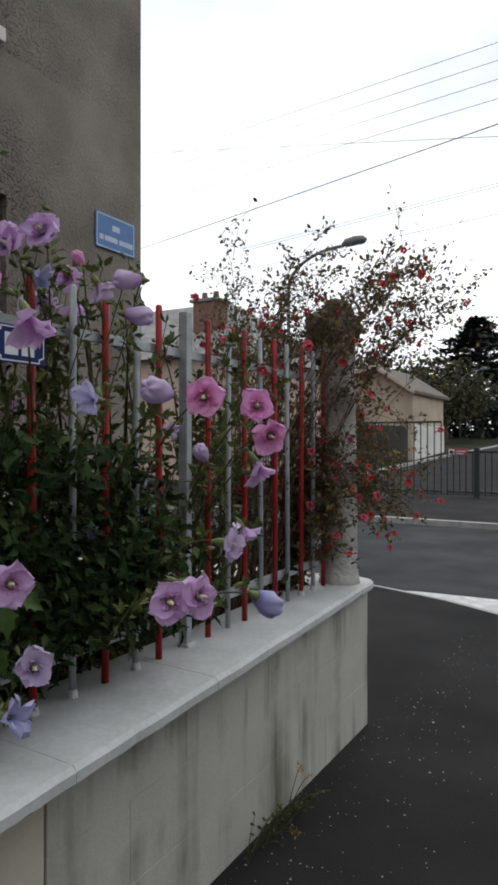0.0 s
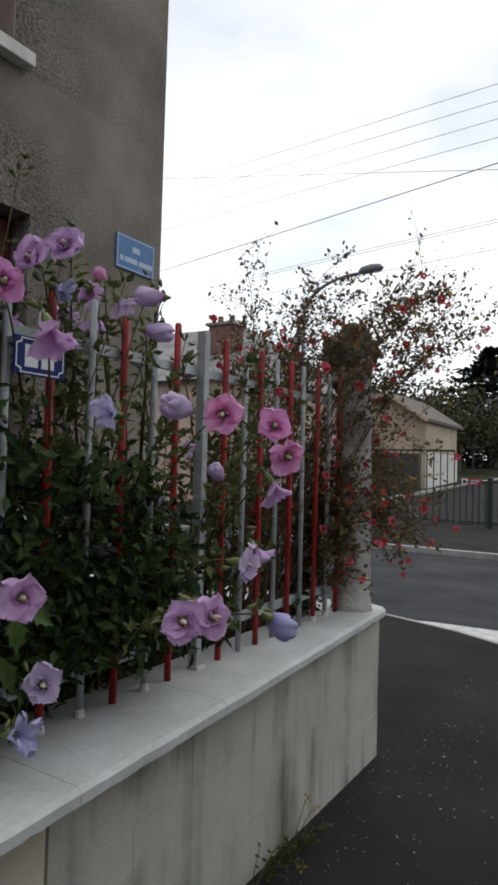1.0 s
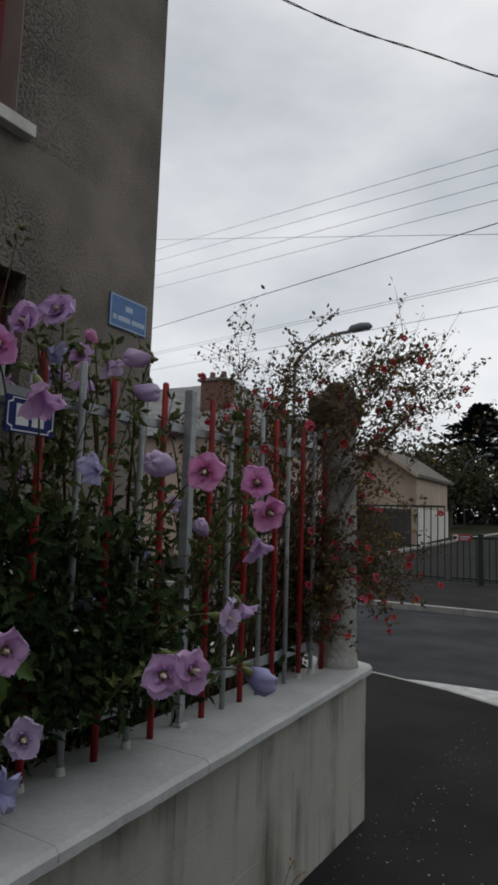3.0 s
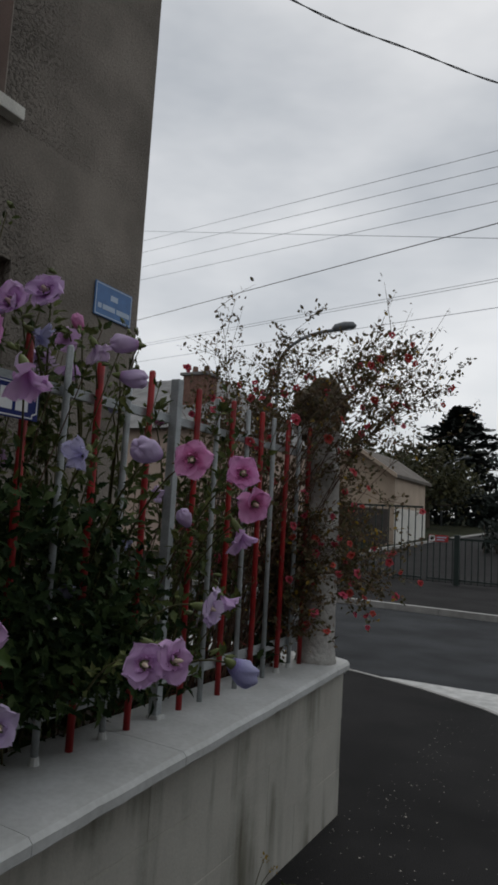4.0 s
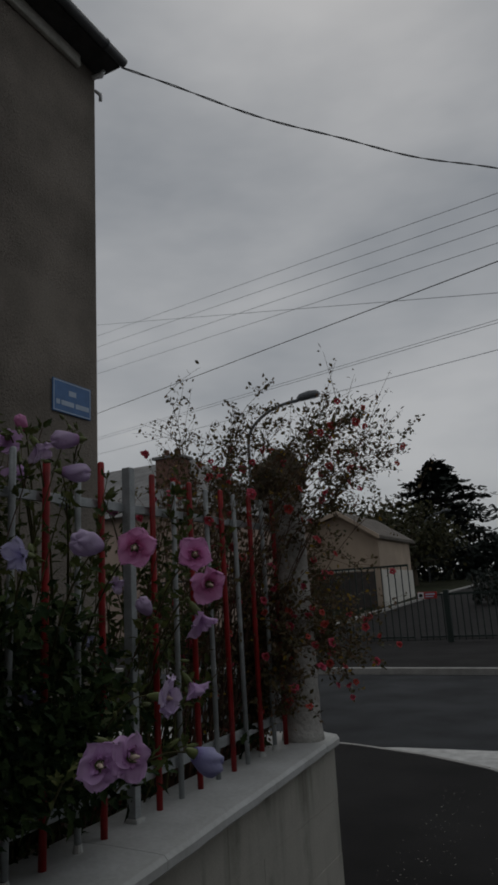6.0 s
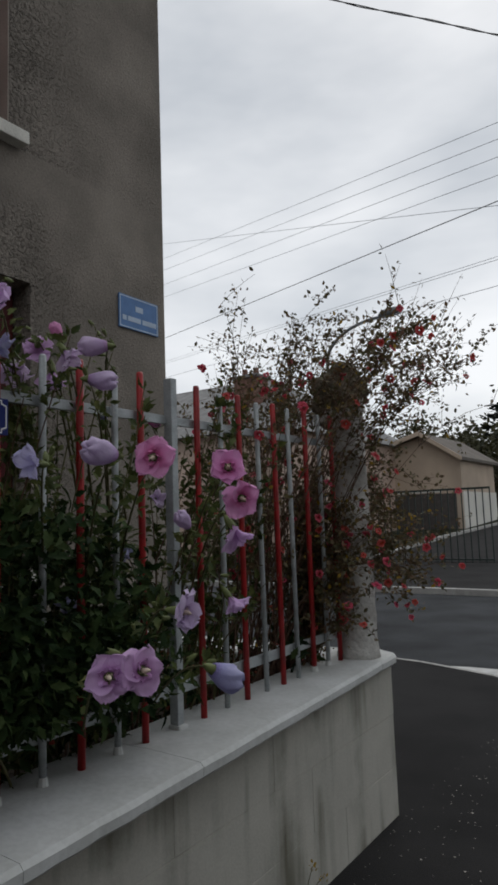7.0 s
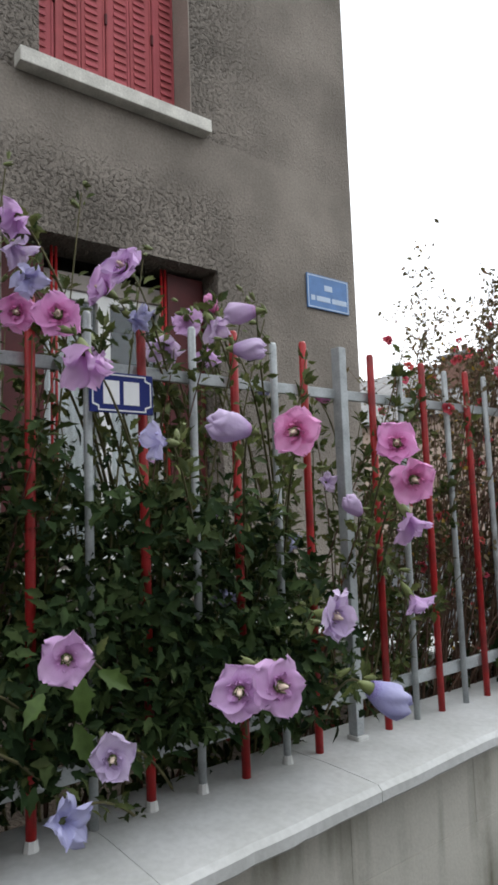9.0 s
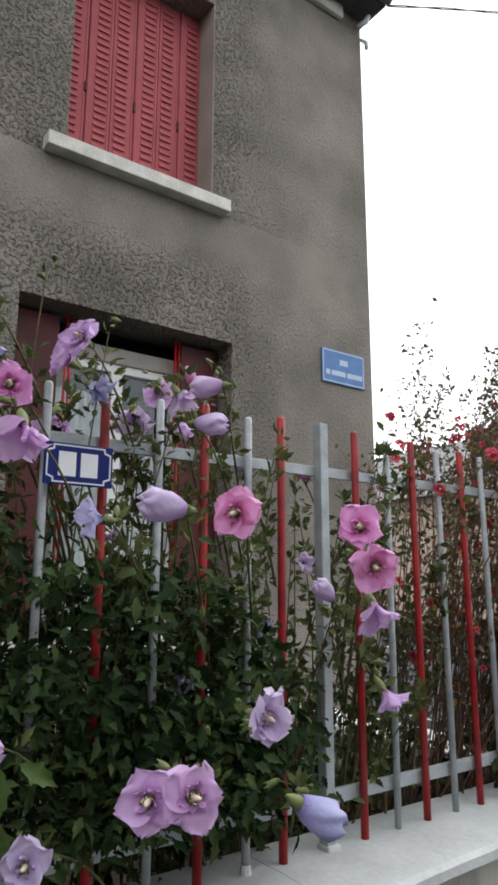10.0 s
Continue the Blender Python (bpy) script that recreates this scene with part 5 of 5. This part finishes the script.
# three tall shoots rising before the house wall
SHOOT_TIPS = [(-1.2, 1.04, 1.97), (-1.2, 1.18, 1.86), (-1.15, 1.47, 1.76), (-1.15, 0.87, 1.95), (-1.14, 1.41, 1.80)]
for x, y, z in SHOOT_TIPS:
    pts = curve((-1.45, y - 0.02, 0.6), (-1.35, y - 0.02, 1.3), (x, y, z), 9)
    one_stem(pts, 0.004, 0.0013, GREEN_STEM, shrub, "shoot", "tall green shoot with buds")
    leafy(pts, 0.5, 1.0, 34, 0.026)
# the dense lower mass
for k in range(13500):
    y = rnd.uniform(0.1, 1.75)
    zmax = 1.46 - 0.32 * max(0, y - 1.3) / 0.4 + 0.09 * math.sin(y * 9)
    z = 0.70 + (zmax - 0.70) * rnd.rand() ** 0.95
    x = -1.66 + 0.50 * rnd.rand() + 0.14 * math.sin(y * 6 + z * 5) * rnd.rand()
    if z < 0.82 and x > -1.37 or x > -1.27 and rnd.rand() < 0.45:
        continue
    d = rand_dir(-0.1)
    d[0] += 0.5
    lv.add(np.array((x, y, z)), d, rand_dir(0.3) + np.array((0.5, -0.2, 0.5)), rnd.uniform(0.022, 0.054))
for k in range(1900):
    y = rnd.uniform(0.55, 1.62)
    zt = 1.16 + 0.06 * math.sin(y * 13) - 0.2 * max(0, y - 1.4) / 0.2
    z = rnd.uniform(0.84, zt)
    x = -1.27 + 0.12 * rnd.rand() ** 1.5
    d = rand_dir(-0.3)
    d[0] += 0.6
    lv.add(np.array((x, y, z)), d, rand_dir(0.2) + np.array((0.6, -0.3, 0.5)), rnd.uniform(0.024, 0.056))
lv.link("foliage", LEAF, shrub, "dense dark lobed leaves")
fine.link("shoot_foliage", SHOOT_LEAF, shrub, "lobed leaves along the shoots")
# a few broad leaves at the front
for k, (x, y, z, dx, dy, dz, s) in enumerate([(-1.10, 0.985, 1.045, 0.2, -0.05, -0.9, 0.082), (-1.11, 1.02, 1.045, 0.3, 0.7, -0.45, 0.075), (-1.16, 1.0, 0.95, 0.3, 0.2, -0.8, 0.085),
                                             (-1.13, 0.93, 1.02, 0.4, -0.6, -0.5, 0.07)]):
    one = Leaves(*LOBED)
    one.add(np.array((x, y, z)), np.array((dx, dy, dz)), np.array((0.8, -0.4, 0.5)), s)
    one.link("leaf", LEAF_BIG, shrub, "broad bright green leaf", kind="")
# green flower buds
tops = [h - aim * 0.045 for h, aim in heads] + [np.array(q) for q in SHOOT_TIPS]
for k in range(110):
    h = tops[k % len(tops)] + rnd.normal(0, 0.016, 3) + np.array((-0.012, 0.0, 0.012))
    q = new("bud", CALYX_ME)
    q.parent = shrub
    q.matrix_local = Matrix.Translation(Vector(h) - ORIGIN[shrub]) @ Vector(rand_dir(0.8)).to_track_quat("Z", "Y").to_matrix().to_4x4() @ Matrix.Scale(rnd.uniform(0.4, 0.68), 4)

# ---- the airy red-flowered shrub round the pillar ----
sage = thing("red_flowered_shrub", (-1.6, 2.75, 0.55), "airy shrub with small leaves and coral red flowers round the pillar", "shrub")
tw, lv, yl = Twigs(), Leaves(*OVAL), Leaves(*OVAL)
tips = []


def small_leaves(pts, lo, n, size):
    for k in range(n):
        s = rnd.uniform(lo, 1.0) * (len(pts) - 1)
        i = min(int(s), len(pts) - 2)
        p = pts[i] + (pts[i + 1] - pts[i]) * (s - i)
        (yl if rnd.rand() < 0.04 else lv).add(p + rnd.normal(0, 0.012, 3), rand_dir(0.1), rand_dir(0.5), size * rnd.uniform(0.6, 1.3))


for k in range(165):
    foot = np.array((min(-1.43, -1.55 + rnd.normal(0, 0.12)), min(2.88, 2.72 + rnd.normal(0, 0.18)), 0.55))
    kind = rnd.rand()
    if kind < 0.58:
        u = rnd.uniform(0, 1)
        tx = -2.03 + 1.36 * u
        tz = 1.78 + rnd.uniform(0.0, 0.58) * (1 - 0.50 * abs(u - 0.42) / 0.58)
        tip = np.array((tx, 3.1 + rnd.normal(0, 0.2), tz))
        mid = np.array((foot[0] * 0.62 + tx * 0.38, foot[1] + 0.2, max(1.6, tz - 0.12)))
        ln = 16
    elif kind < 0.80:
        tip = np.array((rnd.uniform(-1.25, -0.93), 3.2 + rnd.normal(0, 0.1), rnd.uniform(0.92, 1.5)))
        mid = np.array((-1.22, 3.12, tip[2] + 0.35))
        ln = 26
    else:
        foot[1] = rnd.uniform(2.15, 2.9)
        tip = np.array((-1.42 + rnd.normal(0, 0.09), foot[1] + rnd.normal(0, 0.12), rnd.uniform(1.1, 1.8)))
        mid = (foot + tip) / 2 + rnd.normal(0, 0.06, 3)
        ln = 28
    if k % 4 == 0:
        foot = np.array((min(-1.42, -1.44 + rnd.normal(0, 0.03)), 2.84 + rnd.normal(0, 0.03), 0.55))
        tip = np.array((rnd.uniform(-1.46, -1.10), rnd.uniform(2.78, 2.93), rnd.uniform(0.88, 1.5)))
        mid = np.array((-1.42, 2.85, tip[2] - 0.15))
        kind, ln = 0.9, 34
    pts = curve(foot, mid, tip, 10)
    one_stem(pts, 0.0034, 0.0008, BARK, sage, "stem", "thin red-brown stem")
    small_leaves(pts, 0.55 if kind < 0.58 else 0.4, ln, 0.023)
    tips.append(tip)
    out = tip - pts[5]
    for q in range(7):
        s = rnd.randint(5, 10)
        b = pts[s] + out * rnd.uniform(0.1, 0.45) + rnd.normal(0, 0.10, 3) * np.array((1, 0.8, 0.9))
        if kind < 0.58:
            b[2] = min(b[2], 2.28 + 0.1 * rnd.rand())
            b[0] = min(max(b[0], -2.0), -0.66)
        sub = curve(pts[s], (pts[s] + b) / 2 + (0, 0, 0.02), b, 5)
        tw.add(sub, 0.0015, 0.0006, 3)
        small_leaves(sub, 0.1, 12 if kind < 0.58 else 15, 0.022)
        tips.append(b)
tw.link("fine_growth", BARK, sage, "fine red-brown twigs")
lv.link("foliage", SMALL_LEAF, sage, "small olive leaves")
yl.link("yellow_foliage", YELLOW_LEAF, sage, "a few yellowed leaves")
red_me = [data_of(corolla(20, 66, 0.018, 30 + k, 0.5), "flower", REDPINK) for k in range(3)]
low_tips = [p for p in tips if p[2] < 2.12]
for k in range(190):
    p = (tips if k % 12 == 0 else low_tips)[rnd.randint(len(low_tips))] + np.array((0.004, -0.010, 0.0))
    q = new("flower", red_me[k % 3])
    q.parent = sage
    q.matrix_local = Matrix.Translation(Vector(p + rnd.normal(0, 0.004, 3)) - ORIGIN[sage]) @ Vector(rand_dir() + np.array((0.6, -1.0, 0.1))).to_track_quat("Z", "Y").to_matrix().to_4x4() @ Matrix.Scale(rnd.uniform(0.65, 1.15), 4)
    tagged(q, "small coral red flower")

# low plants in the bed behind the fence
bed = thing("bedding_plant", (-1.7, 2.2, 0.5), "low dark leafy plants and dry red leaves in the bed", "plant")
lv, dry, tw = Leaves(*LOBED), Leaves(*OVAL), Twigs()
for k in range(60):
    c = np.array((rnd.uniform(-2.1, -1.42), rnd.uniform(1.7, 2.9), 0.52))
    t = c + np.array((rnd.normal(0, 0.06), rnd.normal(0, 0.06), rnd.uniform(0.15, 0.5)))
    pts = curve(c, (c + t) / 2 + rnd.normal(0, 0.03, 3), t, 5)
    tw.add(pts, 0.004, 0.0015)
    for q in range(30):
        p = pts[rnd.randint(1, 5)] + rnd.normal(0, 0.035, 3)
        if rnd.rand() < 0.16:
            dry.add(p, rand_dir(), rand_dir(0.4), rnd.uniform(0.02, 0.045))
        else:
            lv.add(p, rand_dir(0.2) + np.array((0.3, 0, 0)), rand_dir(0.8), rnd.uniform(0.03, 0.07))
tw.link("stemwork", BARK, bed)
lv.link("foliage", LEAF, bed)
dry.link("dry_foliage", DRY_LEAF, bed, "curled dry red-brown leaves")

# weeds at the wall foot
weed = thing("weed", (-1.15, 2.1, 0), "small weeds growing at the foot of the wall", "weed")
tw, lv = Twigs(), Leaves(*OVAL)
for k in range(26):
    f = np.array((-1.15 + rnd.rand() * 0.05, rnd.choice([2.02, 2.1, 2.2, 2.32]) + rnd.normal(0, 0.05), 0.0))
    t = f + np.array((rnd.uniform(0, 0.10), rnd.normal(0, 0.05), rnd.uniform(0.03, 0.17)))
    pts = curve(f, (f + t) / 2 + (0, 0, 0.03), t, 5)
    tw.add(pts, 0.002, 0.001)
    for q in range(8):
        lv.add(pts[rnd.randint(1, 5)], rand_dir(0.3), rand_dir(0.5), rnd.uniform(0.008, 0.02))
yl = Leaves(*OVAL)
for x, y, z in ((-1.10, 2.30, 0.17), (-1.02, 2.12, 0.05), (-1.08, 2.33, 0.13)):
    for q in range(9):
        yl.add(np.array((x, y, z)) + rnd.normal(0, 0.006, 3), rand_dir(0.3), rand_dir(0.5), 0.014)
    tw.add(curve((-1.14, y - 0.02, 0.0), (-1.12, y, z * 0.7), (x, y, z), 5), 0.002, 0.001)
yl.link("yellow_bloom", YELLOW_LEAF, weed, "small yellow flower")
tw.link("stemwork", GREEN_STEM, weed)
lv.link("foliage", SHOOT_LEAF, weed)
